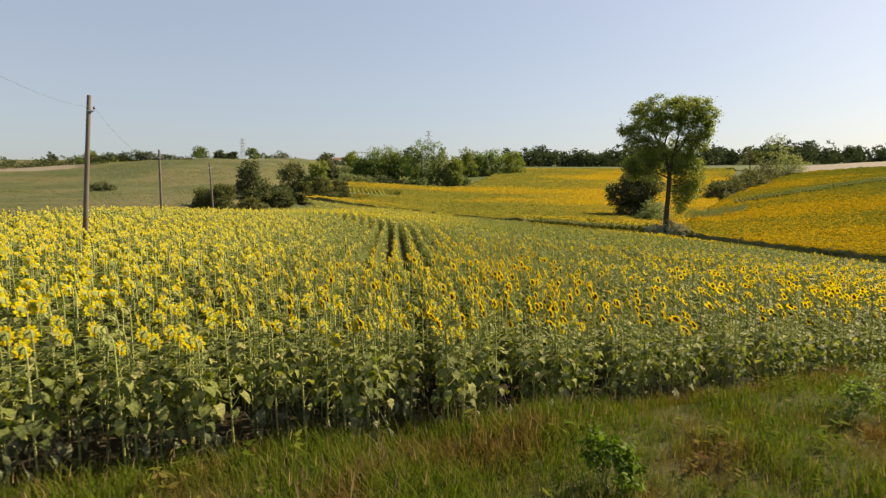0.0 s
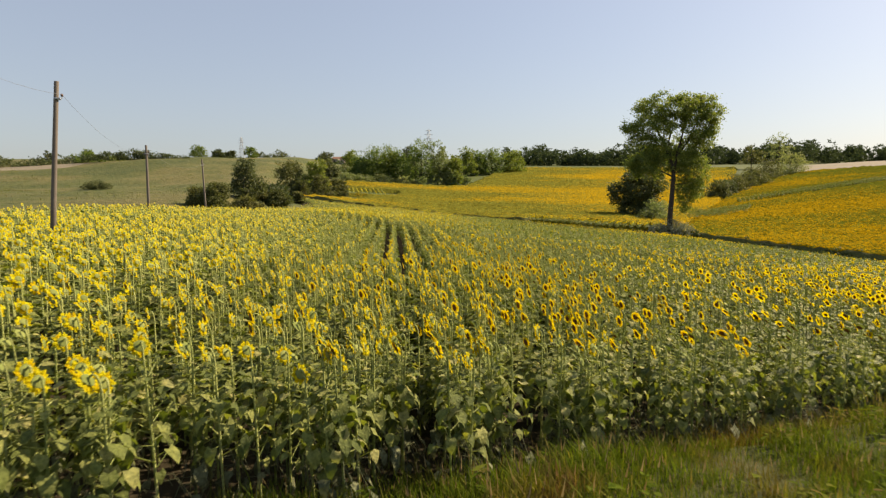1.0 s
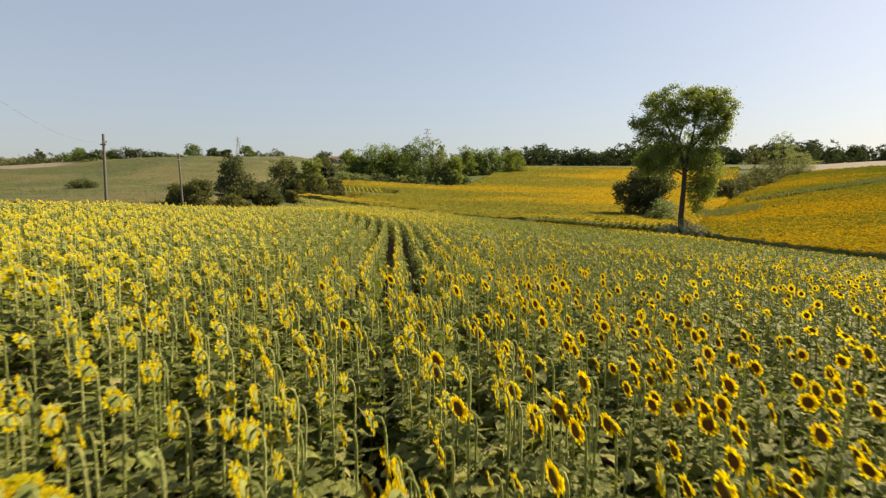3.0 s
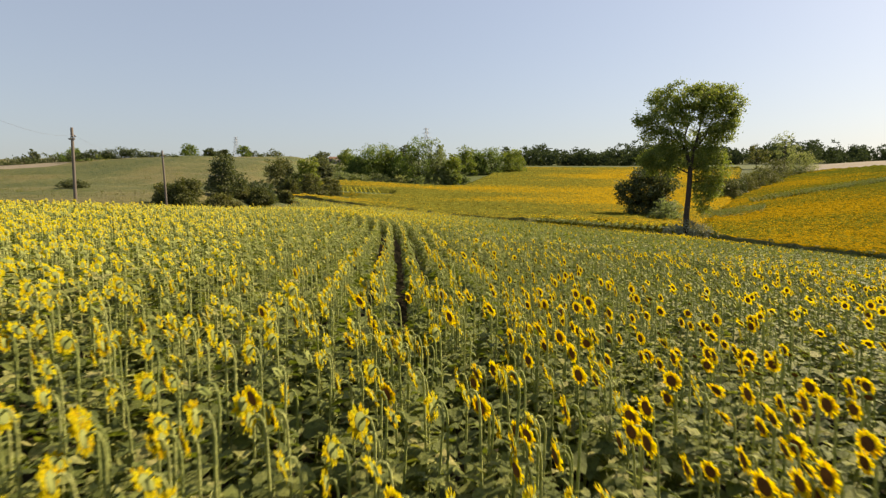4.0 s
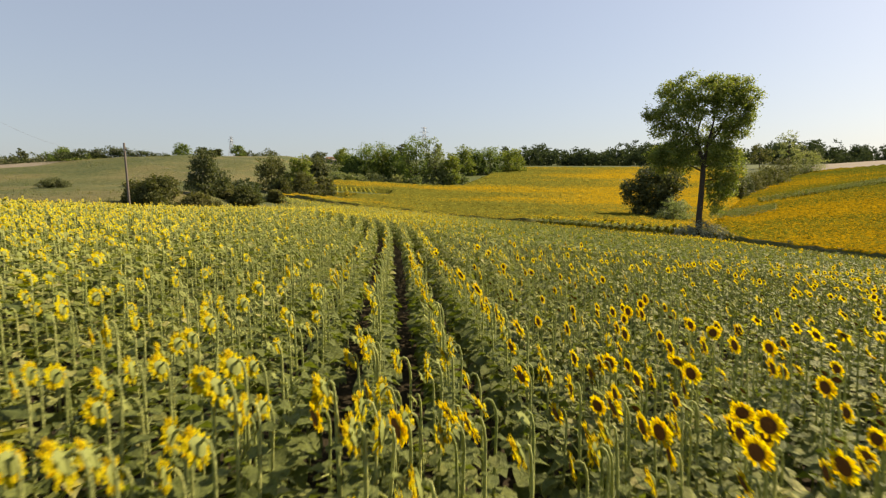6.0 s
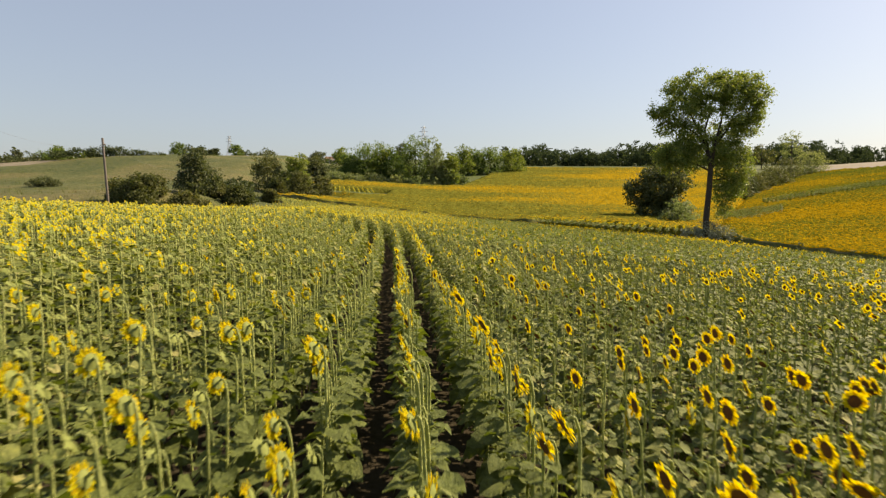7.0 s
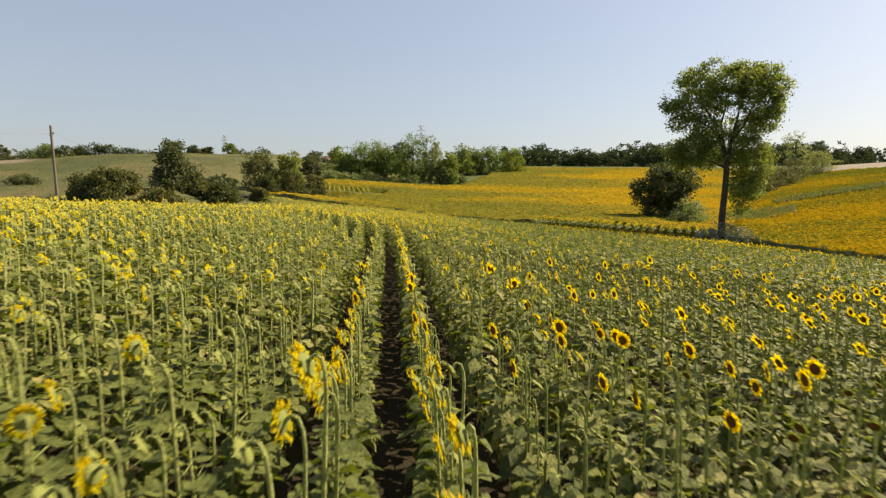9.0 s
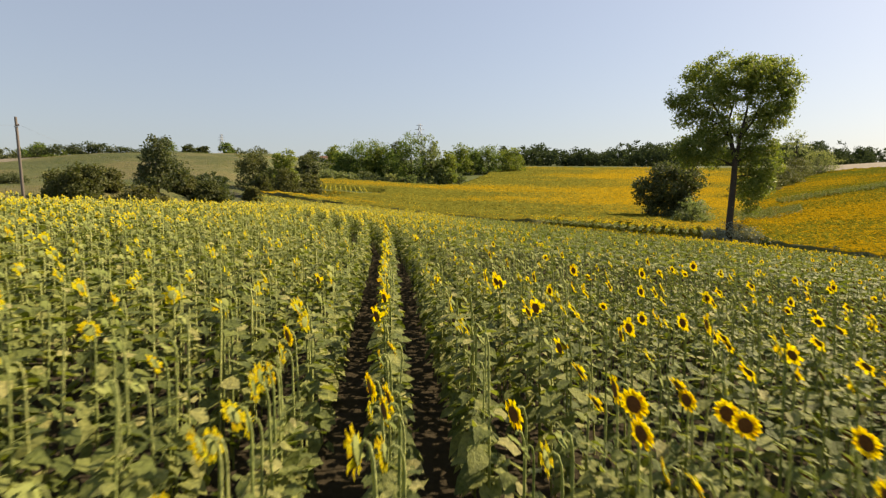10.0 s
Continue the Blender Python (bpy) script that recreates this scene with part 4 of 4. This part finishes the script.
# x, y, height, width, leaf, kind
SHRUB = "bushy shrub at the edge of the meadow"
TREE = "leafy tree in the hedge across the fields"
for i, (x, y, h, w, leaf, squat) in enumerate((
        (-28.0, 73.8, 4.1, 4.3, SCRUB, False), (-30.6, 76, 2.6, 3.0, DARK, True), (-26.6, 80, 2.7, 5.2, SCRUB, True), (-30.3, 92.4, 6.4, 5.8, DARK, False), (-27.4, 99, 3.2, 3.8, SCRUB, True),
        (-28.8, 104.4, 4.0, 6.2, DARK, True), (-31.6, 130.4, 2.6, 3.8, SCRUB, True), (-41.4, 162.4, 9.2, 10.8, DARK, False), (-34.2, 162.4, 10.6, 8.0, GREEN, False),
        (-31.4, 153.0, 6.6, 7.8, SCRUB, True), (-28.6, 163.0, 5.6, 6.8, DARK, True),
        (-31.9, 85.0, 2.1, 3.4, SCRUB, True), (-31.0, 101.0, 2.7, 4.2, SCRUB, True), (-35.0, 146.0, 4.6, 6.0, SCRUB, True))):
    round_tree("shrub" if squat else "tree", SHRUB if squat else "dark green tree among shrubs behind the field", x, y, h, w, leaf, 60 + i, 6200, 0.080 + 0.0010 * y, stem=0.08, category="shrub" if squat else "tree", squat=squat)
tree_thing("shrub", "low rounded dark bush alone in the meadow", "bush", -81.3, 140.4, [(-1.9, 0, 0.8, 1.9, 1.6, 0.8, 1), (0, 0, 1.1, 2.3, 1.8, 1.1, 1), (2.0, 0, 0.8, 1.8, 1.6, 0.8, 1)], 3400, 0.13, DARK, [], 77, 0.16)
for i, (x, y, h, w, leaf) in enumerate((
        (-29.2, 262.4, 14.4, 20.0, GREEN), (-39.5, 267.4, 11.0, 13.0, GREEN), (-9.0, 252.4, 17.6, 16.0, GREEN), (-1.6, 250.4, 16.6, 11.0, OLIVE), (-18.2, 258.4, 11.6, 13.0, GREEN),
        (-14.6, 263.4, 14.0, 8.6, DARK), (4.4, 249.4, 11.5, 9.0, GREEN), (11.5, 302.4, 13.6, 11.6, GREEN), (25.8, 312.4, 12.2, 14.0, GREEN), (18.4, 308.4, 11.4, 12.2, GREEN), (37.4, 317.4, 11.2, 13.4, GREEN),
        (-23.5, 260, 12.4, 12.0, GREEN), (-35.0, 258, 9.0, 10.0, GREEN), (-48, 250, 7.0, 9.0, DARK))):
    round_tree("tree", TREE, x, y, h * 1.12, w * 1.15, leaf, 90 + i, 5000, 0.36, stem=0.02)
for i, (x, y, h, w) in enumerate(((-39.4, 244.4, 4.0, 10), (-31.6, 244.4, 3.6, 10), (-23.7, 242.4, 4.0, 10), (-15.9, 240.4, 3.8, 9.6), (-9.3, 238.4, 4.0, 8), (9.6, 252.4, 5.0, 8), (3.2, 247.0, 6.0, 9), (-2.9, 245.4, 4.2, 9))):
    round_tree("shrub", "grey-green shrub in a row before the trees", x, y, h, w, OLIVE, 130 + i, 1100, 0.36, category="shrub", group="shrub row", squat=True)
for i, (x, y, h, w) in enumerate(((86.5, 187.4, 6.4, 9.0), (99.5, 202.4, 7.2, 10.5), (114.2, 217.4, 7.4, 12.5), (141.0, 242.4, 10.0, 13.5), (128.0, 233.0, 8.4, 12), (107, 210, 6.4, 10), (93.0, 194.0, 6.0, 8.0))):
    round_tree("shrub", "dark hedge bush in the gully between the fields", x, y, h, w, (DARK, SCRUB, DARK, OLIVE, DARK, SCRUB, DARK)[i], 150 + i, 4200, 0.24, category="bush", group="gully bushes", squat=True)
round_tree("tree", "thin airy tree rising over the gully", 181.5, 322.4, 19.5, 15.0, OLIVE, 170, 1300, 0.42, stem=0.25)
round_tree("tree", TREE, 176.0, 340.0, 13.5, 13.0, DARK, 171, 1500, 0.45)
# ridge on the left
for i, (x, y, h, w, leaf) in enumerate(((-117.6, 287.4, 6.4, 9.0, GREEN), (-110.5, 292.4, 4.2, 7.0, DARK), (-104.5, 296, 3.8, 6.0, DARK), (-100.0, 312.4, 6.4, 7.4, GREEN), (-170.1, 257.4, 6.0, 6.0, DARK),
                                        (-150.9, 254.4, 5.8, 8.0, GREEN))):
    round_tree("tree", "round tree on the skyline of the meadow hill", x, y, h, w, leaf, 180 + i, 2400, 0.30, stem=0.05, group="skyline trees")
for i in range(7):
    x = -200 + i * 10.5
    round_tree("shrub", "dark hedge along the top of the meadow", x, 250 + 3 * math.sin(i * 2.1), 3.8 + 0.8 * math.sin(i * 1.7), 15, DARK if i < 5 else GREEN, 200 + i, 1000, 0.36, category="hedge", group="hilltop hedge", squat=True)

tree_thing("hedge", "long low rounded hedge on the meadow's brow", "hedge", -124.0, 238.0,
           [(-15, 0, 1.0, 5.0, 2.5, 1.3, 1), (-8, 0, 1.5, 6.0, 2.5, 2.0, 1), (0, 0, 2.0, 6.5, 2.5, 2.6, 1), (7, 0, 1.8, 6.0, 2.5, 2.2, 1), (14, 0, 1.2, 5.5, 2.5, 1.5, 1), (20, 0, 0.7, 4.0, 2.0, 1.0, 1)], 6500, 0.30, DARK, [], 230, 0.4)
for i, (x, y, h, w) in enumerate(((-108.0, 300.0, 3.6, 12.0), (-97.0, 318.0, 3.4, 12.0), (-90.0, 330.0, 4.2, 12.0))):
    round_tree("shrub", "low scrub between the skyline trees", x, y, h, w, DARK, 240 + i, 900, 0.36, category="shrub", group="skyline trees", squat=True)

# the woods along the horizon
WOODLEAF = leafy("far_wood_leaf", [(0.0, (0.042, 0.058, 0.030)), (0.6, (0.064, 0.084, 0.040)), (1.0, (0.092, 0.112, 0.054))], (1.0, 1.1, 0.6), 0.28, 0.9, 0.05)
r = np.random.default_rng(40)
wl = []
for i in range(230):
    if i < 60:
        x, y = 45 + 110 * (i / 59) + r.uniform(-3, 3), 418 + r.uniform(-14, 30)
        h = r.uniform(6, 12) + (4 if 8 < i < 16 else 6 if i > 46 else 0) + 2.5 * math.sin(i * 0.7)
    elif i < 210:
        x, y = 150 + 370 * ((i - 60) / 149) + r.uniform(-4, 4), 455 + 120 * ((i - 60) / 149) + r.uniform(-20, 20)
        h = r.uniform(10.5, 16) + 2.0 * math.sin(i * 0.31) + (4.5 if 106 < i < 132 else 0)
    else:
        x, y = -150 + 110 * ((i - 210) / 19) + r.uniform(-5, 5), 470 + r.uniform(-10, 20)
        h = r.uniform(2, 4.5)
    w = r.uniform(7, 12)
    g = hgt(x, y)
    wl += [(x, y, g + h * 0.34, w, w * 0.6, h * 0.38, 1.0), (x + r.uniform(-3, 3), y, g + h * 0.68, w * 0.62, w * 0.5, h * 0.30, 1.2)]
v, lo, si, ma = foliage(wl, 92000, 0.80, 41, 0.9)
tagged(new("woods", mesh_from("woods", v, lo, si, ma, [WOODLEAF], False)), "dark wood along the far ridge", "trees", kind="stuff")


# ---------------------------------------------------------------- poles, wires, pylons
def utility_pole(x, y, top, lean, arm, label):
    g = hgt(x, y)
    root = new("utility_pole")
    root.location = (x, y, g)
    h = top - g
    b = Bits()
    dx, dy = math.tan(radians(lean[0])) * h, math.tan(radians(lean[1])) * h
    tube(b, [(-dx, -dy, -0.4), (-dx * 0.66, -dy * 0.66, h * 0.33), (-dx * 0.33, -dy * 0.33, h * 0.67), (0, 0, h - 0.02), (0, 0, h)], [0.10, 0.092, 0.083, 0.076, 0.066], 10)
    part("shaft", b, WOOD, root)
    b = Bits()
    tube(b, [(0, 0, h - 0.62), (0, 0, h - 0.56)], [0.11, 0.11], 10)
    part("clamp", b, STEEL, root)
    b = Bits()
    tube(b, [(0.10, 0, h - 0.60), (0.16, 0, h - 0.58), (0.16, 0, h - 0.50)], [0.012, 0.012, 0.012], 6)
    part("hook", b, STEEL, root)
    b = Bits()
    tube(b, [(0.16, 0, h - 0.52), (0.16, 0, h - 0.47), (0.16, 0, h - 0.42)], [0.03, 0.045, 0.025], 8)
    part("insulator", b, CERAMIC, root)
    if arm:
        b = Bits()
        box(b, (-0.20, -0.04, h - 0.68), (0.14, 0.04, h - 0.61))
        part("crossarm", b, WOOD, root)
    tagged(root, label, "utility pole", "pole line")
    return Vector((x + 0.16, y, top - 0.45))


PL = "weathered wooden utility pole standing in the sunflowers"
tips = [utility_pole(-5.8, 1.4, 7.7, (0, 0), False, "weathered wooden utility pole on the grassy bank"), utility_pole(-13.2, 22.34, 7.52, (4.7, 0), False, PL),
        utility_pole(-20.7, 43.32, 7.19, (0, 0), True, PL), utility_pole(-24.48, 62.14, 7.41, (-2.6, 0), False, "leaning wooden utility pole at the field edge")]
tips.append(Vector((-30.2, 91.8, hgt(-30.2, 91.8) + 3.4)))
g = hgt(-30.2, 91.8)
b = Bits()
tube(b, [(0, 0, -0.3), (0, 0, 1.8), (0, 0, 3.6)], [0.10, 0.09, 0.08], 9)
stub = part("utility_pole", b, WOOD)
stub.location = (-30.2, 91.8, g)
tagged(stub, "short wooden utility pole half hidden by shrubs", "utility pole", "pole line")
for a, c in zip(tips, tips[1:]):
    b = Bits()
    n = 14
    pts = [a.lerp(c, k / n) - Vector((0, 0, 0.75 * 4 * (k / n) * (1 - k / n))) for k in range(n + 1)]
    tube(b, pts, [0.004] * (n + 1), 5)
    tagged(part("overhead_wire", b, WIRE), "grey overhead wire sagging between the poles", "wire", "pole line wires")


def pylon(x, y, top, width, label):
    g = hgt(x, y)
    h = top - g
    root = new("pylon")
    root.location = (x, y, g)
    half = lambda f: width / 2 * (1 - f) ** 1.15 + 0.35
    for sx_, sy_ in ((1, 1), (1, -1), (-1, 1), (-1, -1)):
        b = Bits()
        tube(b, [(sx_ * half(f), sy_ * half(f), h * f - 0.1) for f in (0, 0.25, 0.5, 0.75, 1)], [0.13, 0.12, 0.1, 0.09, 0.07], 4)
        part("leg", b, STEEL, root)
    b = Bits()
    for i in range(9):
        f0, f1 = i / 9, (i + 1) / 9
        a0, a1 = half(f0), half(f1)
        for sx_, sy_, tx, ty in ((1, 1, -1, 1), (-1, 1, -1, -1), (-1, -1, 1, -1), (1, -1, 1, 1)):
            tube(b, [(sx_ * a0, sy_ * a0, h * f0), (tx * a1, ty * a1, h * f1)], [0.06, 0.06], 4)
            tube(b, [(tx * a0, ty * a0, h * f0), (sx_ * a1, sy_ * a1, h * f1)], [0.06, 0.06], 4)
    part("lattice", b, STEEL, root)
    for k, z in enumerate((0.80, 0.89, 0.97)):
        b = Bits()
        reach = (2.6, 2.1, 1.5)[k]
        for d in (-1, 1):
            tube(b, [(0, 0, h * z + 0.35), (d * reach, 0, h * z)], [0.07, 0.05], 4)
            tube(b, [(0, 0, h * z - 0.1), (d * reach, 0, h * z)], [0.07, 0.05], 4)
        part("crossarm", b, STEEL, root)
    return tagged(root, label, "pylon", "pylons")


pylon(-6.85, 291.4, 36.4, 4.6, "steel lattice pylon rising behind the trees")
pylon(-145.1, 430.7, 46.5, 4.2, "steel lattice pylon on the far ridge")

# ---------------------------------------------------------------- grass on the bank
GRASS = leafy("bank_grass", [(0.0, (0.060, 0.096, 0.009)), (0.6, (0.105, 0.142, 0.015)), (0.90, (0.140, 0.156, 0.025)), (1.0, (0.20, 0.15, 0.058))], (1.1, 1.15, 0.4), 0.45, 0.9, 0.03,
              patch=(0.150, 0.078, 0.036), patch_scale=0.75)
STRAWG = leafy("dry_grass_heads", [(0.0, (0.16, 0.10, 0.05)), (1.0, (0.32, 0.24, 0.12))], (1, 1, 0.7), 0.3, 0.7, 0.2)


def tuft(seed, blades, tall, spreadw):
    r = random.Random(seed)
    b = Bits()
    for i in range(blades):
        q, e = r.uniform(0, 6.28), r.uniform(0.5, 2.6)
        x, y = r.gauss(0, spreadw), r.gauss(0, spreadw)
        h = tall * r.uniform(0.55, 1.15)
        dx, dy = math.cos(q) * h * 0.45 * e, math.sin(q) * h * 0.45 * e
        w = r.uniform(0.0022, 0.0050)
        px_, py_ = -math.sin(q) * w, math.cos(q) * w
        b.add([(x - px_, y - py_, -0.03), (x + px_, y + py_, -0.03), (x + dx * 0.35 + px_ * 0.8, y + dy * 0.35 + py_ * 0.8, h * 0.6), (x + dx * 0.35 - px_ * 0.8, y + dy * 0.35 - py_ * 0.8, h * 0.6), (x + dx, y + dy, h)],
              [(0, 1, 2, 3), (3, 2, 4)], 0)
        if r.random() < 0.02:
            b.add([(x + dx - 0.006, y + dy, h), (x + dx + 0.006, y + dy, h), (x + dx * 1.15, y + dy * 1.15, h + 0.10)], [(0, 1, 2)], 1)
    return b.arrays()


rng = np.random.default_rng(77)
n = 32000
gx_, gy_ = rng.uniform(-8, 19, n), rng.uniform(3.5, 20, n)
e = front_edge(gx_) - gy_
ok = (e > -0.6) & (e < 9 + rng.exponential(1.5, n)) & (np.abs(gx_) < 0.8 * gy_ + 2 + rng.exponential(1.0, n))
far_x, far_y = rng.normal(4, 16, 4500), rng.normal(4, 10, 4500)      # thinner all around
fe = front_edge(far_x) - far_y
ok2 = (fe > 0)
gx_, gy_ = np.concatenate([gx_[ok], far_x[ok2]]), np.concatenate([gy_[ok], far_y[ok2]])
m = poses(gx_, gy_, height(gx_, gy_), rng.uniform(0, 6.28, len(gx_)), rng.uniform(0.75, 1.4, len(gx_)) * np.maximum(0.75, 1.0 + 0.35 * np.sin(gx_ * 2.3 + np.sin(gy_ * 1.7)) * np.sin(gy_ * 2.1) + 0.25 * np.sin(gx_ * 0.9 - gy_ * 0.7)))
v, lo, si, ma = spread([tuft(800 + k, 15, 0.13 + 0.030 * k, 0.10) for k in range(5)], rng.integers(0, 5, len(gx_)), m)
tagged(new("grass", mesh_from("grass", v, lo, si, ma, [GRASS, STRAWG], False)), "tall tousled grass with brown patches on the bank", "grass", kind="stuff")


# tussocks and dry stalks on the meadow hill
tx, ty = rng.uniform(-190, -26, 9000), rng.uniform(58, 262, 9000)
ok = (tx < left_edge(ty) - 3) & (np.sin(tx * 0.13 + 1.5 * np.sin(ty * 0.06)) * np.sin(ty * 0.11) + rng.normal(0, 0.35, 9000) > 0.1)
tx, ty = tx[ok][:3200], ty[ok][:3200]
m = poses(tx, ty, height(tx, ty), rng.uniform(0, 6.28, len(tx)), rng.uniform(2.2, 5.0, len(tx)))
v, lo, si, ma = spread([tuft(840 + k, 7, 0.09, 0.16) for k in range(3)], rng.integers(0, 3, len(tx)), m)
tagged(new("meadow_grass", mesh_from("meadow_grass", v, lo, si, ma, [GRASS, STRAWG], False)), "coarse grass tussocks over the meadow hill", "grass", kind="stuff")


herb = []
for k in range(4):
    r = random.Random(860 + k)
    b = Bits()
    for i in range(9):
        q = r.uniform(0, 6.28)
        leaf_shape(b, (r.gauss(0, 0.03), r.gauss(0, 0.03), r.uniform(0.04, 0.20)), q, r.uniform(0.06, 0.13), r.uniform(0.03, 0.06), r.uniform(-0.5, 0.6), 0.2, r, 0, False)
    herb.append(b.arrays())
hx_, hy_ = rng.uniform(-7, 18, 1300), rng.uniform(3.5, 20, 1300)
e = front_edge(hx_) - hy_
ok = (e > 0.1) & (e < 9) & (np.abs(hx_) < 0.8 * hy_ + 2) & (np.sin(hx_ * 1.1 + 2) * np.sin(hy_ * 0.9) > -0.2)
hx_, hy_ = hx_[ok], hy_[ok]
m = poses(hx_, hy_, height(hx_, hy_) + 0.05, rng.uniform(0, 6.28, len(hx_)), rng.uniform(0.7, 1.5, len(hx_)))
v, lo, si, ma = spread(herb, rng.integers(0, 4, len(hx_)), m)
tagged(new("bank_herbs", mesh_from("bank_herbs", v, lo, si, ma, [GRASS], True)), "low broad-leaved herbs among the grass", "herbs", kind="stuff")


def weed(x, y, h, w, leaf, seed, label, count=420, size=0.045):
    r = random.Random(seed)
    lobes, stems = [], []
    for i in range(8):
        a, f = r.uniform(0, 6.28), r.uniform(0.1, 0.5)
        z = h * r.uniform(0.35, 0.92)
        lobes.append((math.cos(a) * w * f, math.sin(a) * w * f, z, w * 0.2, w * 0.2, h * 0.13, 1))
        stems.append(limb(r, (0, 0, 0), (math.cos(a) * w * f, math.sin(a) * w * f, z), 0.010, 0.004))
    ob = tree_thing("weed", label, "weed", x, y, lobes, count, size, leaf, [], seed, 0.05)
    for pts, radii in stems:
        b = Bits()
        tube(b, pts, radii, 6, 0)
        part("stem", b, STALK, ob)
    return ob


WEEDLEAF = leafy("weed_leaf", [(0.0, (0.05, 0.09, 0.010)), (1.0, (0.13, 0.18, 0.02))], (1, 1.2, 0.4), 0.35, 0.6, 0.12)
weed(1.66, 5.6, 0.74, 0.50, WEEDLEAF, 301, "leafy green weed in the grass", 620, 0.045)
weed(5.6, 8.0, 0.7, 1.1, GREEN, 302, "small-leaved weed in the grass", 700, 0.03)
weed(7.0, 9.2, 0.6, 0.9, OLIVE, 303, "pale flowering weed in the grass", 500, 0.025)
weed(6.3, 7.4, 0.5, 1.0, GREEN, 304, "small-leaved weed in the grass", 500, 0.03)

# rank growth on the ditch's far bank
r = np.random.default_rng(90)
wl = []
for i in range(330):
    # left of the poplar it is added to stand in for the crop's shaded edge
    x = 2 + 78 * r.random()
    y = float(far_edge(np.array([x]))[0]) + r.uniform(0.6, 3.4)
    hh = r.uniform(0.5, 1.0) * float(np.interp(x, [6, 30, 37, 42, 55, 80], [0.8, 0.9, 1.1, 1.9, 1.6, 1.2]))
    wl.append((x, y, hgt(x, y) + hh * 0.4, r.uniform(0.5, 1.1), 0.6, hh * 0.6, 1.0))
v, lo, si, ma = foliage(wl, 24000, 0.15, 91, 0.18)
tagged(new("ditch_growth", mesh_from("ditch_growth", v, lo, si, ma, [DARK], False)), "dark weeds and scrub along the ditch bank, partly standing in for shade", "weeds", kind="stuff")


# a farmhouse and a few slim uprights on the far skyline
WALL = surface("pale_plaster_wall", [(0.4, (0.50, 0.42, 0.35)), (0.6, (0.60, 0.52, 0.44))], [(0.4, (0.46, 0.39, 0.32)), (0.6, (0.62, 0.54, 0.46))], 0.4, 3, bump=0.2)
ROOF = surface("clay_roof_tiles", [(0.4, (0.16, 0.090, 0.065)), (0.6, (0.21, 0.120, 0.085))], [(0.4, (0.14, 0.08, 0.06)), (0.6, (0.23, 0.13, 0.09))], 0.6, 4, bump=0.4)
GLASS = surface("dark_window", [(0.4, (0.02, 0.025, 0.03)), (0.6, (0.03, 0.035, 0.04))], [(0.4, (0.02, 0.025, 0.03)), (0.6, (0.03, 0.035, 0.04))], 1, 4, rough=0.15, bump=0.0)
hx, hy = -83.0, 476.0
house = new("farmhouse")
house.location = (hx, hy, hgt(hx, hy))
b = Bits()
box(b, (-4.5, -3, -0.4), (4.5, 3, 4.2))
part("wall", b, WALL, house)
b = Bits()
b.add([(-5, -3.5, 4.1), (5, -3.5, 4.1), (5, 3.5, 4.1), (-5, 3.5, 4.1), (-5, 0, 6.0), (5, 0, 6.0)], [(0, 1, 5, 4), (2, 3, 4, 5), (0, 4, 3), (1, 2, 5), (3, 2, 1, 0)])
part("roof", b, ROOF, house, smooth=False)
for wx in (-2.8, 0, 2.8):
    b = Bits()
    box(b, (wx - 0.5, -3.06, 1.6), (wx + 0.5, -2.96, 3.0))
    part("window", b, GLASS, house)
tagged(house, "pale farmhouse with a red tiled roof", "house")
round_tree("tree", "broad tree beside the farmhouse", -92.0, 470.0, 10.0, 17.0, DARK, 401, 2600, 0.5)
round_tree("tree", "broad tree beside the farmhouse", -74.0, 474.0, 8.0, 12.0, DARK, 402, 1600, 0.5)
round_tree("tree", "slim dark cypress on the skyline", -117.5, 472.0, 7.0, 1.8, DARK, 403, 400, 0.35)
b = Bits()
tube(b, [(0, 0, -0.3), (0, 0, 8.5)], [0.16, 0.12], 8)
mast = part("utility_pole", b, WOOD)
mast.location = (-74.5, 468.0, hgt(-74.5, 468.0))
tagged(mast, "dark wooden pole on the far skyline", "utility pole")
